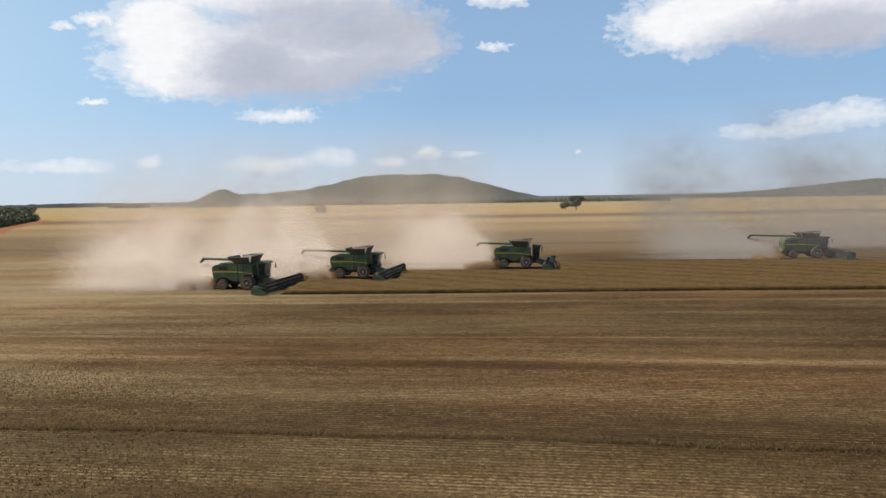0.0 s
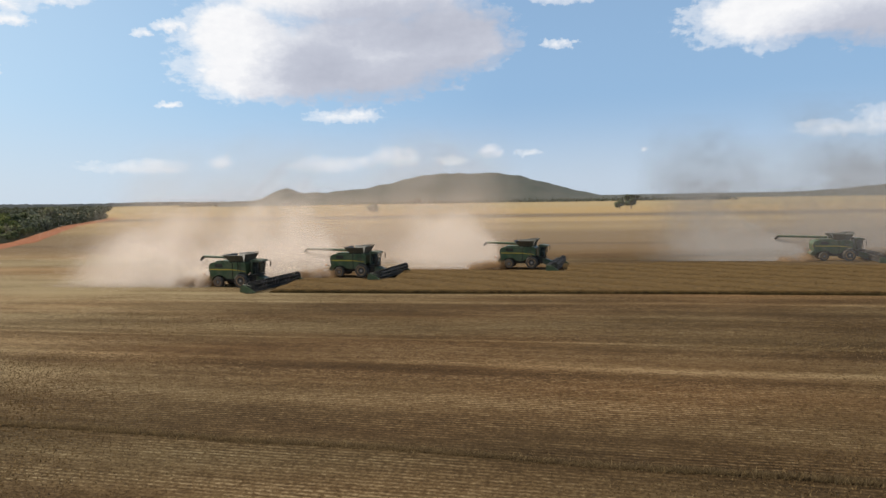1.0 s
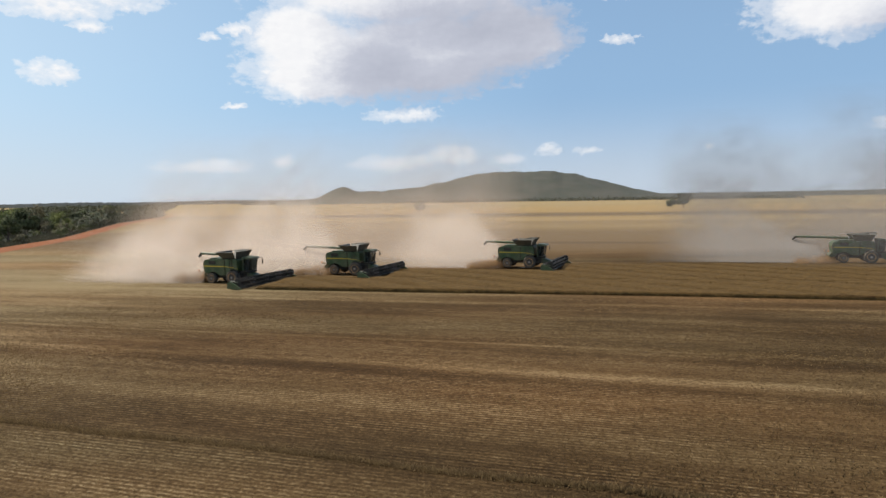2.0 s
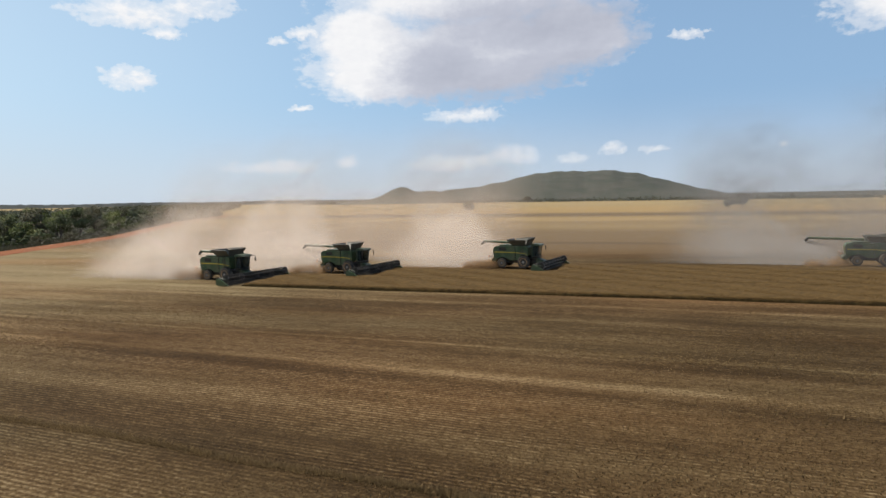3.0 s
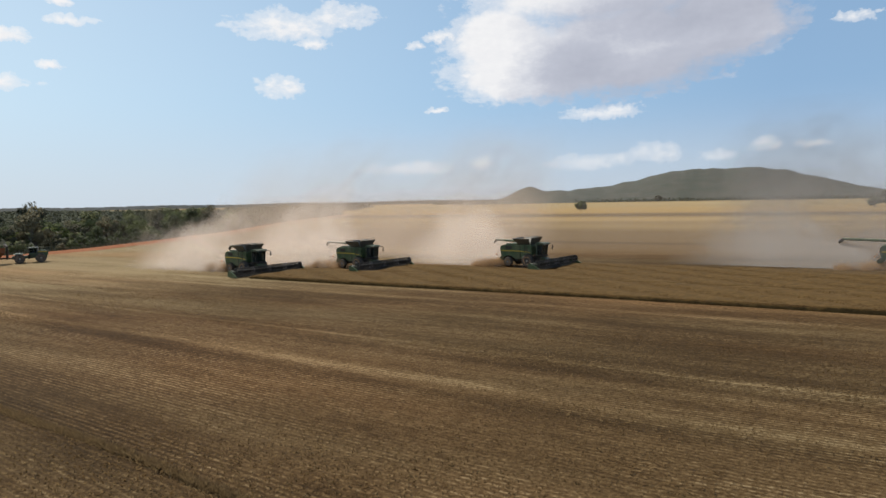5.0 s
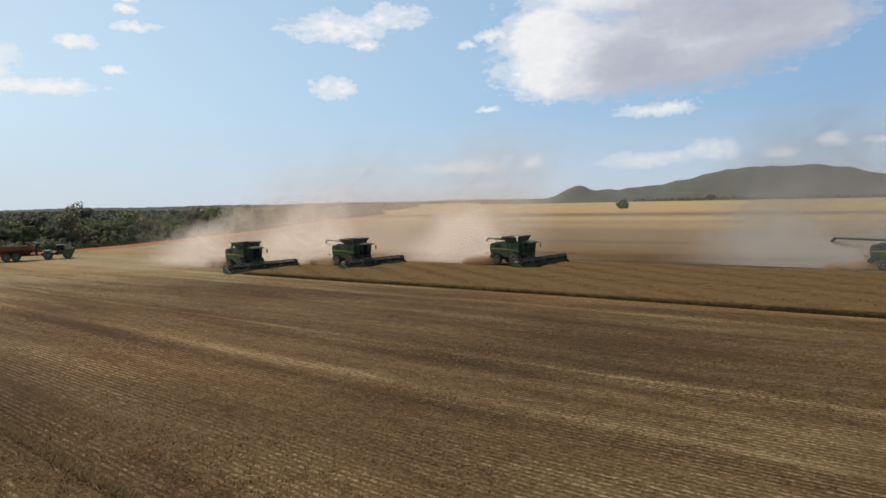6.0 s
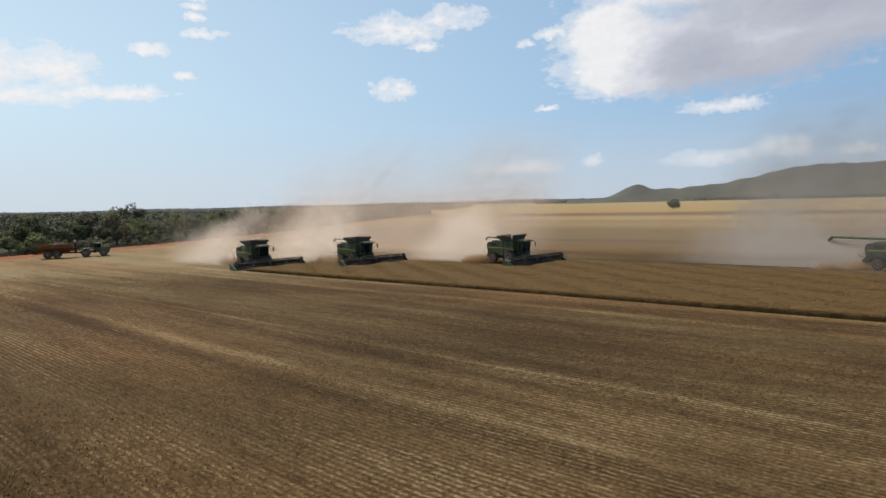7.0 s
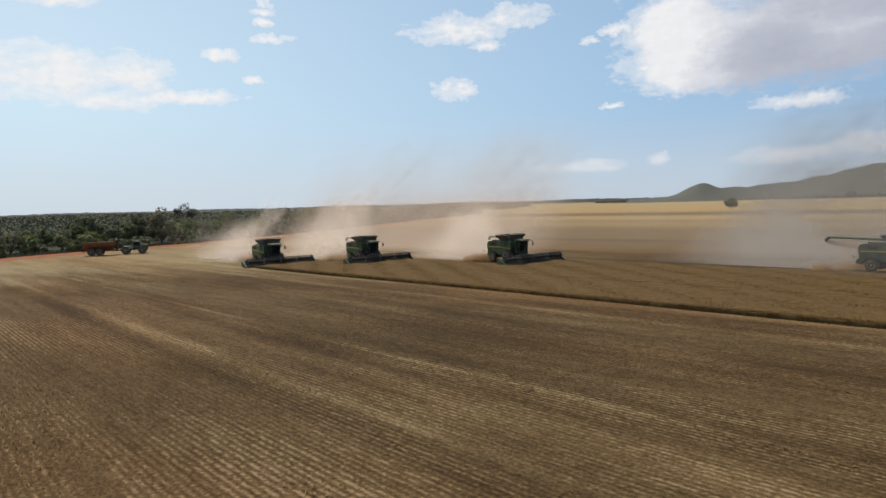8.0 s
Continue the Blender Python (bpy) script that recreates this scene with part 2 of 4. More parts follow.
def ground_material():
    m = bpy.data.materials.new("field_ground")
    m.use_nodes = True
    t = m.node_tree
    b = t.nodes["Principled BSDF"]
    pos, x, y, v = field_coords(t)
    lanes = combine_xyz(t, math_node(t, "MULTIPLY", x, 0.07), v)
    s1 = noise_tex(t, lanes, 0.16, 4, 0.6)
    s2 = noise_tex(t, lanes, 1.1, 3, 0.6)
    s3 = noise_tex(t, combine_xyz(t, math_node(t, "MULTIPLY", x, 0.55), v), 3.2, 3, 0.6)
    grit = noise_tex(t, pos, 7.0, 5, 0.7)
    wob = math_node(t, "MULTIPLY_ADD", noise_tex(t, pos, 0.9, 3), 0.15, v)
    rows = math_node(t, "MULTIPLY_ADD", math_node(t, "SINE", math_node(t, "MULTIPLY", wob, 2 * math.pi / 0.32)), 0.5, 0.5)
    worn = ramp(t, noise_tex(t, combine_xyz(t, math_node(t, "MULTIPLY", x, 0.12), v), 0.35, 4), [(0.35, (0.15, 0.15, 0.15)), (0.65, (1, 1, 1))])
    dash = ramp(t, noise_tex(t, combine_xyz(t, math_node(t, "MULTIPLY", x, 1.1), v), 2.6, 3, 0.6), [(0.38, (0, 0, 0)), (0.6, (1, 1, 1))])
    rows = math_node(t, "MULTIPLY", math_node(t, "MULTIPLY", rows, worn), math_node(t, "MULTIPLY_ADD", dash, 0.75, 0.25))
    blot = noise_tex(t, pos, 0.06, 4, 0.6)
    clump = ramp(t, noise_tex(t, combine_xyz(t, math_node(t, "MULTIPLY", x, 0.45), v), 2.0, 4, 0.6), [(0.36, (0, 0, 0)), (0.66, (1, 1, 1))])
    tuft = ramp(t, noise_tex(t, combine_xyz(t, math_node(t, "MULTIPLY", x, 0.8), v), 6.5, 3, 0.6), [(0.35, (0, 0, 0)), (0.65, (1, 1, 1))])
    patch = ramp(t, noise_tex(t, combine_xyz(t, math_node(t, "MULTIPLY", x, 0.3), v), 0.12, 5, 0.62), [(0.34, (0, 0, 0)), (0.68, (1, 1, 1))])
    f = math_node(t, "MULTIPLY", s1, 0.30)
    for layer, weight in ((s2, 0.11), (s3, 0.08), (clump, 0.12), (tuft, 0.2), (patch, 0.19), (rows, 0.36), (grit, 0.14), (blot, 0.1)):
        f = math_node(t, "MULTIPLY_ADD", layer, weight, f)
    # windrows of straw, and the darker wheel lanes beside them
    lane = math_node(t, "MULTIPLY_ADD", math_node(t, "SUBTRACT", noise_tex(t, combine_xyz(t, math_node(t, "MULTIPLY", x, 0.08), v), 0.6, 3), 0.5), 1.1, v)
    k0 = math_node(t, "MULTIPLY", lane, 1 / 100.0)
    bands = ramp(t, k0, [(0.0, (0.5, 0.5, 0.5)), (0.24, (0.5, 0.5, 0.5)), (0.26, (0.66, 0.66, 0.66)), (0.295, (0.5, 0.5, 0.5)), (0.325, (0.40, 0.40, 0.40)), (0.35, (0.5, 0.5, 0.5)),
                         (0.42, (0.60, 0.60, 0.60)), (0.45, (0.5, 0.5, 0.5)), (0.46, (0.34, 0.34, 0.34)), (0.472, (0.5, 0.5, 0.5)), (0.48, (0.74, 0.74, 0.74)), (0.49, (0.5, 0.5, 0.5)),
                         (0.515, (0.60, 0.60, 0.60)), (0.535, (0.46, 0.46, 0.46)), (0.554, (0.5, 0.5, 0.5)), (0.5585, (0.74, 0.74, 0.74)), (0.5635, (0.45, 0.45, 0.45)), (0.572, (0.36, 0.36, 0.36)),
                         (0.60, (0.5, 0.5, 0.5)), (0.66, (0.46, 0.46, 0.46)), (0.705, (0.44, 0.44, 0.44)), (0.747, (0.5, 0.5, 0.5)), (0.754, (0.74, 0.74, 0.74)), (0.765, (0.48, 0.48, 0.48)),
                         (0.80, (0.5, 0.5, 0.5)), (0.814, (0.72, 0.72, 0.72)), (0.83, (0.5, 0.5, 0.5))])
    broken = ramp(t, noise_tex(t, combine_xyz(t, math_node(t, "MULTIPLY", x, 0.2), v), 0.25, 3), [(0.36, (0.35, 0.35, 0.35)), (0.6, (1, 1, 1))])
    f = math_node(t, "MULTIPLY_ADD", math_node(t, "MULTIPLY", math_node(t, "SUBTRACT", bands, 0.5), broken), 0.8, f)
    # freshly cut, straw-covered land towards the track
    strawy = ramp(t, math_node(t, "MULTIPLY_ADD", math_node(t, "MULTIPLY_ADD", y, -0.35, x), -1 / 120.0, 0.0), [(0.12, (0, 0, 0)), (0.75, (1, 1, 1))], True)
    f = math_node(t, "MULTIPLY_ADD", strawy, 0.3, f)
    near = ramp(t, f, [(0.37, (0.020, 0.0123, 0.0055)), (0.61, (0.065, 0.0402, 0.0170)), (0.79, (0.123, 0.0808, 0.0360)), (1.11, (0.25, 0.185, 0.097))])
    rust = ramp(t, noise_tex(t, combine_xyz(t, math_node(t, "MULTIPLY", x, 0.25), y), 0.035, 3), [(0.43, (0, 0, 0)), (0.62, (1, 1, 1))])
    pale = ramp(t, math_node(t, "MULTIPLY", v, 1 / 100.0), [(0.3, (0.55, 0.55, 0.55)), (0.62, (0, 0, 0))], True)
    near = mix_col(t, pale, near, mix_col(t, 1.0, near, (0.93, 1.01, 1.10), "MULTIPLY"))
    near = mix_col(t, math_node(t, "MULTIPLY", rust, 0.68), near, mix_col(t, 1.0, near, (1.05, 0.8, 0.66), "MULTIPLY"))
    # strips of other crops and stubble farther out
    far_y = math_node(t, "MULTIPLY_ADD", x, 0.05, y)
    far_y = math_node(t, "MULTIPLY_ADD", math_node(t, "SUBTRACT", noise_tex(t, pos, 0.012, 3), 0.5), 26.0, far_y)
    k = math_node(t, "MULTIPLY", far_y, 1 / 1000.0)
    far = ramp(t, k, [(0.150, (0.16, 0.10, 0.047)), (0.166, (0.15, 0.095, 0.047)), (0.170, (0.075, 0.05, 0.03)), (0.175, (0.16, 0.105, 0.052)), (0.225, (0.165, 0.108, 0.052)),
                      (0.26, (0.28, 0.19, 0.085)), (0.31, (0.25, 0.165, 0.075)), (0.335, (0.37, 0.25, 0.105)), (0.38, (0.34, 0.228, 0.094)),
                      (0.41, (0.145, 0.095, 0.048)), (0.46, (0.15, 0.098, 0.05)), (0.50, (0.38, 0.245, 0.092)), (0.70, (0.42, 0.275, 0.102)),
                      (0.86, (0.38, 0.275, 0.12)), (1.0, (0.40, 0.29, 0.13))])
    far = mix_col(t, math_node(t, "MULTIPLY", math_node(t, "ADD", s1, grit), 0.35), far, (0.16, 0.11, 0.06))
    isfar = ramp(t, k, [(0.135, (0, 0, 0)), (0.15, (1, 1, 1))])
    c = mix_col(t, isfar, near, far)
    # bushland ground west of the track
    wx = math_node(t, "MULTIPLY_ADD", math_node(t, "MAXIMUM", math_node(t, "SUBTRACT", y, 110.0), 0.0), 0.5, x)
    wx = math_node(t, "MULTIPLY_ADD", math_node(t, "MAXIMUM", math_node(t, "SUBTRACT", y, 520.0), 0.0), 2.1, wx)
    bush = ramp(t, math_node(t, "MULTIPLY_ADD", wx, -1 / 100.0, -0.6), [(0.53, (0, 0, 0)), (0.58, (1, 1, 1))])
    scrub = ramp(t, noise_tex(t, pos, 0.08, 5, 0.65), [(0.35, (0.032, 0.037, 0.024)), (0.6, (0.055, 0.056, 0.037)), (0.75, (0.09, 0.082, 0.054))])
    c = mix_col(t, bush, c, scrub)
    link(t, c, b.inputs["Base Color"])
    b.inputs["Roughness"].default_value = 0.95
    b.inputs["Specular IOR Level"].default_value = 0.05
    bn = t.nodes.new("ShaderNodeBump")
    bn.inputs["Strength"].default_value, bn.inputs["Distance"].default_value = 0.6, 0.06
    link(t, math_node(t, "ADD", math_node(t, "ADD", math_node(t, "MULTIPLY", tuft, 0.6), grit), rows), bn.inputs["Height"])
    link(t, bn.outputs[0], b.inputs["Normal"])
    return m


def dust_material(name, col, through_share=0.5):
    """Airborne dust: specks that scatter light alike whichever way they lie."""
    m = bpy.data.materials.new(name)
    m.use_nodes = True
    t = m.node_tree
    t.nodes.remove(t.nodes["Principled BSDF"])
    d = t.nodes.new("ShaderNodeBsdfDiffuse")
    tr = t.nodes.new("ShaderNodeBsdfTranslucent")
    for n, way in ((d, 1), (tr, -1)):
        up = t.nodes.new("ShaderNodeCombineXYZ")
        for i, c in enumerate((-0.55, -0.25, 0.8)):
            up.inputs[i].default_value = c * way
        n.inputs["Color"].default_value = (*col, 1)
        link(t, up.outputs[0], n.inputs["Normal"])
    mx = t.nodes.new("ShaderNodeMixShader")
    mx.inputs[0].default_value = through_share
    link(t, d.outputs[0], mx.inputs[1])
    link(t, tr.outputs[0], mx.inputs[2])
    link(t, mx.outputs[0], t.nodes["Material Output"].inputs["Surface"])
    return m


def thickest(col):
    """The most one dust sheet stops; shade-painted dust stands in fewer, thicker sheets."""
    return 0.55 if max(col) < 0.3 else 0.36


def faded(name, col, amount_of):
    """Dust so thin that light passes: amount_of(tree, u, v, position) says how much of it stops."""
    m = dust_material(name, col, 0.0)
    t = m.node_tree
    out = t.nodes["Material Output"].inputs["Surface"]
    body = out.links[0].from_socket
    uv = t.nodes.new("ShaderNodeUVMap")
    uv.uv_map = "curtain"
    su = t.nodes.new("ShaderNodeSeparateXYZ")
    link(t, uv.outputs[0], su.inputs[0])
    sp = t.nodes.new("ShaderNodeSeparateXYZ")
    link(t, t.nodes.new("ShaderNodeNewGeometry").outputs["Position"], sp.inputs[0])
    clear = t.nodes.new("ShaderNodeBsdfTransparent")
    fade = t.nodes.new("ShaderNodeMixShader")
    amount = amount_of(t, su.outputs[0], su.outputs[1], sp.outputs)
    link(t, math_node(t, "MINIMUM", math_node(t, "MAXIMUM", amount, 0.0), thickest(col)), fade.inputs[0])
    link(t, clear.outputs[0], fade.inputs[1])
    link(t, body, fade.inputs[2])
    link(t, fade.outputs[0], out)
    return m


def grey_ramp(t, fac, stops, smooth_steps=False):
    return ramp(t, fac, [(p, (k, k, k)) for p, k in stops], smooth_steps)


def veil_material(name, col, up, across, even=0.35, torn=1.0, size=0.05):
    """Hanging dust: up and across give its thickness by height and along the sheet; torn: how far it breaks into leaning columns."""
    def amount(t, u, v, pos):
        x, y, z = pos
        lean = math_node(t, "MULTIPLY_ADD", z, -0.35, x)
        q = combine_xyz(t, lean, math_node(t, "MULTIPLY", y, 1.6), math_node(t, "MULTIPLY", z, 0.7))
        big, small = noise_tex(t, q, size, 2, 0.5), noise_tex(t, q, size * 2.6, 4, 0.5, 0.3)
        mass = grey_ramp(t, math_node(t, "MULTIPLY_ADD", small, 0.4, math_node(t, "MULTIPLY", big, 0.7)), [(0.42, 0.0), (0.72, 1.0)], True)
        k = math_node(t, "MULTIPLY", grey_ramp(t, v, up), grey_ramp(t, u, across, True))
        return math_node(t, "MULTIPLY", k, math_node(t, "MULTIPLY_ADD", mass, torn, even))
    return faded(name, col, amount)


def plume_material(name, col):
    """Fresh dust: a low, dense wedge that opens and lifts away from the machine, with a soft torn edge."""
    def amount(t, u, v, pos):
        x, y, z = pos
        q = combine_xyz(t, math_node(t, "MULTIPLY_ADD", z, 0.3, x), math_node(t, "MULTIPLY", y, 1.1), z)
        puff = math_node(t, "ADD", math_node(t, "MULTIPLY", noise_tex(t, q, 0.13, 3, 0.5), 0.65), math_node(t, "MULTIPLY", noise_tex(t, q, 0.4, 4, 0.5, 0.1), 0.35))
        top = grey_ramp(t, u, [(0.0, 0.2), (0.15, 0.5), (0.38, 0.85), (0.6, 0.8), (1.0, 0.35)])
        tail = grey_ramp(t, u, [(0.0, 0.25), (0.05, 0.0), (0.6, 0.0), (1.0, 0.6)])
        d = math_node(t, "SUBTRACT", math_node(t, "SUBTRACT", 1.0, math_node(t, "DIVIDE", v, top)), tail)
        d = math_node(t, "MULTIPLY_ADD", math_node(t, "SUBTRACT", puff, 0.45), 2.6, d)
        alpha = grey_ramp(t, d, [(0.0, 0.0), (0.7, thickest(col))])
        rim = grey_ramp(t, v, [(0.7, 1.0), (1.0, 0.0)])
        end = grey_ramp(t, u, [(0.0, 0.0), (0.05, 1.0), (0.5, 1.0), (1.0, 0.0)])
        return math_node(t, "MULTIPLY", math_node(t, "MULTIPLY", alpha, rim), end)
    return faded(name, col, amount)


GREEN = material("green_paint", (0.028, 0.072, 0.020), 0.45, 0, 0.2, 1.2, dust=0.35)
DARK_GREEN = material("dark_green_paint", (0.018, 0.048, 0.016), 0.5, 0, 0.25, 1.5, dust=0.4)
YELLOW = material("yellow_paint", (0.72, 0.50, 0.03), 0.45, 0, 0.12, 2.0, dust=0.2)
RIM = material("rim_paint", (0.5, 0.26, 0.08), 0.6, 0, 0.25, 2.0, dust=0.5)
OLD_RIM = material("old_rim_paint", (0.12, 0.08, 0.045), 0.7, 0, 0.3, 2.0, dust=0.4)
BLACK = material("black_plastic", (0.016, 0.015, 0.014), 0.85, 0, 0.3, 2.0, dust=0.25)
RUBBER = material("tyre_rubber", (0.03, 0.028, 0.026), 0.85, 0, 0.3, 3.0, 0.3, 20, dust=0.55)
STEEL = material("worn_steel", (0.32, 0.30, 0.28), 0.45, 0.7, 0.25, 4.0, dust=0.3)
TANK = material("tank_sheet", (0.045, 0.05, 0.04), 0.55, 0.1, 0.3, 2.0, dust=0.35)
LAMP_RED = material("red_lens", (0.35, 0.03, 0.02), 0.3)
LAMP_ORANGE = material("orange_lens", (0.75, 0.25, 0.02), 0.3)
ORANGE = material("bin_orange", (0.27, 0.085, 0.025), 0.55, 0, 0.25, 1.5, dust=0.45)
BARK = material("bark", (0.10, 0.078, 0.06), 0.9, 0, 0.35, 3.0, 0.5, 25)
RED_EARTH = material("red_earth", (0.25, 0.098, 0.046), 0.95, 0, 0.3, 0.4, 0.6, 6, gloss=0.05)
GROUND = ground_material()
DUST = dust_material("field_dust", (0.76, 0.67, 0.58))
PLUME = plume_material("dust_plume", (0.545, 0.455, 0.38))
# darker copy of the plume: shade on the right is put into the colour
SHADED_PLUME = plume_material("shaded_dust_plume", (0.25, 0.228, 0.207))
ALONG = [(0.0, 0.0), (0.14, 1.0), (0.84, 1.0), (1.0, 0.0)]
BELL = [(0.0, 0.0), (0.5, 1.0), (1.0, 0.0)]
CURTAIN = veil_material("dust_curtain", (0.45, 0.355, 0.28), [(0.0, 0.2), (0.06, 0.42), (0.36, 0.36), (0.5, 0.14), (0.8, 0.05), (1.0, 0.0)], ALONG, 0.6, 0.6)
# the curtain again with shade painted in, for the right side
SHADED_CURTAIN = veil_material("shaded_dust_curtain", (0.205, 0.187, 0.172), [(0.0, 0.08), (0.06, 0.54), (0.5, 0.54), (0.7, 0.32), (1.0, 0.0)], ALONG, 0.6, 0.6)
# thin dust; this pale sheet also imitates the haze over hill and distance
THIN_HAZE = veil_material("thin_dust_haze", (0.38, 0.34, 0.305), [(0.0, 0.05), (0.2, 0.15), (0.4, 0.1), (1.0, 0.0)], ALONG, 0.5, 0.6, 0.03)
# dust before the right-hand combine, its colour lowered to stand for shade
SHADED_VEIL = veil_material("near_shaded_dust", (0.19, 0.176, 0.165), [(0.0, 0.12), (0.3, 0.28), (0.6, 0.2), (1.0, 0.0)], BELL, 0.8, 0.4)
COLUMN = veil_material("dust_column", (0.40, 0.345, 0.31), [(0.0, 0.1), (0.3, 0.24), (0.6, 0.22), (1.0, 0.0)], BELL, 0.35, 1.0, 0.07)
# dust column in cloud shade and against the sky: darkness painted as colour
SHADED_COLUMN = veil_material("shaded_dust_column", (0.16, 0.152, 0.152), [(0.0, 0.03), (0.3, 0.16), (0.45, 0.36), (0.72, 0.28), (1.0, 0.0)], BELL, 0.5, 0.9, 0.06)
CHAFF = dust_material("chaff_dust", (0.30, 0.19, 0.10))
STALK = stuff_material("stubble_straw", [(0.0, (0.05, 0.03, 0.013)), (0.5, (0.115, 0.075, 0.034)), (1.0, (0.21, 0.15, 0.075))], 0.5, patch=(0.07, (0.09, 0.056, 0.024)), upright=True)
WHEAT = stuff_material("ripe_wheat", [(0.0, (0.07, 0.039, 0.015)), (0.5, (0.105, 0.062, 0.026)), (1.0, (0.16, 0.10, 0.045))], 0.5, patch=(0.09, (0.12, 0.073, 0.027)), upright=True)
CROP = material("crop_mass", (0.098, 0.060, 0.0225), 0.95, 0, 0.5, 1.6, 1.0, 6, gloss=0.05)
STRIP = stuff_material("weedy_strip", [(0.0, (0.075, 0.05, 0.025)), (0.6, (0.125, 0.085, 0.041)), (1.0, (0.2, 0.143, 0.072))], 0.5, upright=True)
LEAF = stuff_material("leaf_green", [(0.0, (0.085, 0.102, 0.048)), (0.5, (0.105, 0.12, 0.058)), (1.0, (0.125, 0.14, 0.07))], 0.25, each=True)
SCRUB = stuff_material("scrub_leaf", [(0.0, (0.07, 0.08, 0.048)), (0.5, (0.09, 0.097, 0.06)), (1.0, (0.11, 0.113, 0.072))], 0.2, patch=(0.09, (0.038, 0.046, 0.034)))
LEAF_B = stuff_material("leaf_olive", [(0.0, (0.10, 0.095, 0.062)), (0.5, (0.125, 0.117, 0.077)), (1.0, (0.15, 0.14, 0.093))], 0.25, each=True)
LEAF_C = stuff_material("leaf_bright", [(0.0, (0.09, 0.115, 0.04)), (0.5, (0.12, 0.14, 0.05)), (1.0, (0.15, 0.17, 0.068))], 0.3, each=True)


def glass_material():
    m = bpy.data.materials.new("tinted_glass")
    m.use_nodes = True
    b = m.node_tree.nodes["Principled BSDF"]
    b.inputs["Base Color"].default_value = (0.16, 0.19, 0.18, 1)
    b.inputs["Roughness"].default_value = 0.06
    b.inputs["Transmission Weight"].default_value = 0.85
    b.inputs["IOR"].default_value = 1.1
    return m


GLASS = glass_material()


# ---- mesh helpers ----
def part(name, bm, mat, parent=None, label=""):
    me = bpy.data.meshes.new(name)
    bmesh.ops.recalc_face_normals(bm, faces=bm.faces)
    bm.to_mesh(me)
    bm.free()
    me.materials.append(mat)
    ob = new(name, me)
    ob.parent = parent
    if label:
        ob["label"] = label
    return ob


def mesh_part(name, verts, faces, mat, parent=None, label=""):
    me = bpy.data.meshes.new(name)
    verts = np.asarray(verts, np.float32)
    faces = np.asarray(faces, np.int32)
    n, k = faces.shape
    me.vertices.add(len(verts))
    me.vertices.foreach_set("co", verts.ravel())
    me.loops.add(n * k)
    me.loops.foreach_set("vertex_index", faces.ravel())
    me.polygons.add(n)
    me.polygons.foreach_set("loop_start", np.arange(0, n * k, k, dtype=np.int32))
    me.update(calc_edges=True)
    me.materials.append(mat)
    ob = new(name, me)
    ob.parent = parent
    if label:
        ob["label"] = label
    return ob


def box(bm, x0, x1, y0, y1, z0, z1, bevel=0.0, m=None):
    r = bmesh.ops.create_cube(bm, size=1.0)["verts"]
    for v in r:
        v.co = Vector(((x0 + x1) / 2 + v.co.x * (x1 - x0), (y0 + y1) / 2 + v.co.y * (y1 - y0), (z0 + z1) / 2 + v.co.z * (z1 - z0)))
        if m:
            v.co = m @ v.co
    if bevel:
        edges = list({e for v in r for e in v.link_edges})
        bmesh.ops.bevel(bm, geom=edges, offset=bevel, segments=2, affect="EDGES")
    return bm


def prism(bm, profile, y0, y1, bevel=0.0):
    """A side view of (x, z) points, given thickness from y0 to y1."""
    a = [bm.verts.new((x, y0, z)) for x, z in profile]
    b = [bm.verts.new((x, y1, z)) for x, z in profile]
    n = len(profile)
    faces = [bm.faces.new(a), bm.faces.new(b[::-1])]
    for i in range(n):
        faces.append(bm.faces.new((a[i], b[i], b[(i + 1) % n], a[(i + 1) % n])))
    if bevel:
        edges = list({e for f in faces for e in f.edges})
        bmesh.ops.bevel(bm, geom=edges, offset=bevel, segments=2, affect="EDGES")
    return bm


def tube(bm, p, q, r0, r1=None, seg=8):
    r1 = r0 if r1 is None else r1
    p, q = Vector(p), Vector(q)
    z = (q - p).normalized()
    s = z.orthogonal().normalized()
    u = z.cross(s)
    rings = []
    for c, r in ((p, r0), (q, r1)):
        rings.append([bm.verts.new(c + r * (math.cos(k * math.tau / seg) * s + math.sin(k * math.tau / seg) * u)) for k in range(seg)])
    for k in range(seg):
        bm.faces.new((rings[0][k], rings[0][(k + 1) % seg], rings[1][(k + 1) % seg], rings[1][k]))
    bm.faces.new(rings[0][::-1])
    bm.faces.new(rings[1])
    return bm


def lathe_y(bm, profile, centre, seg=28):
    """Turns (radius, y) points round the y axis."""
    cx, cy, cz = centre
    rings = [[bm.verts.new((cx + r * math.cos(k * math.tau / seg), cy + y, cz + r * math.sin(k * math.tau / seg))) for k in range(seg)] for r, y in profile]
    for a, b in zip(rings, rings[1:]):
        for k in range(seg):
            bm.faces.new((a[k], a[(k + 1) % seg], b[(k + 1) % seg], b[k]))
    bm.faces.new(rings[0][::-1])
    bm.faces.new(rings[-1])
    return bm


def B():
    return bmesh.new()


def thing(name, label, category, m, group=""):
    ob = new(name)
    ob.matrix_world = m
    return tagged(ob, label, category, group)


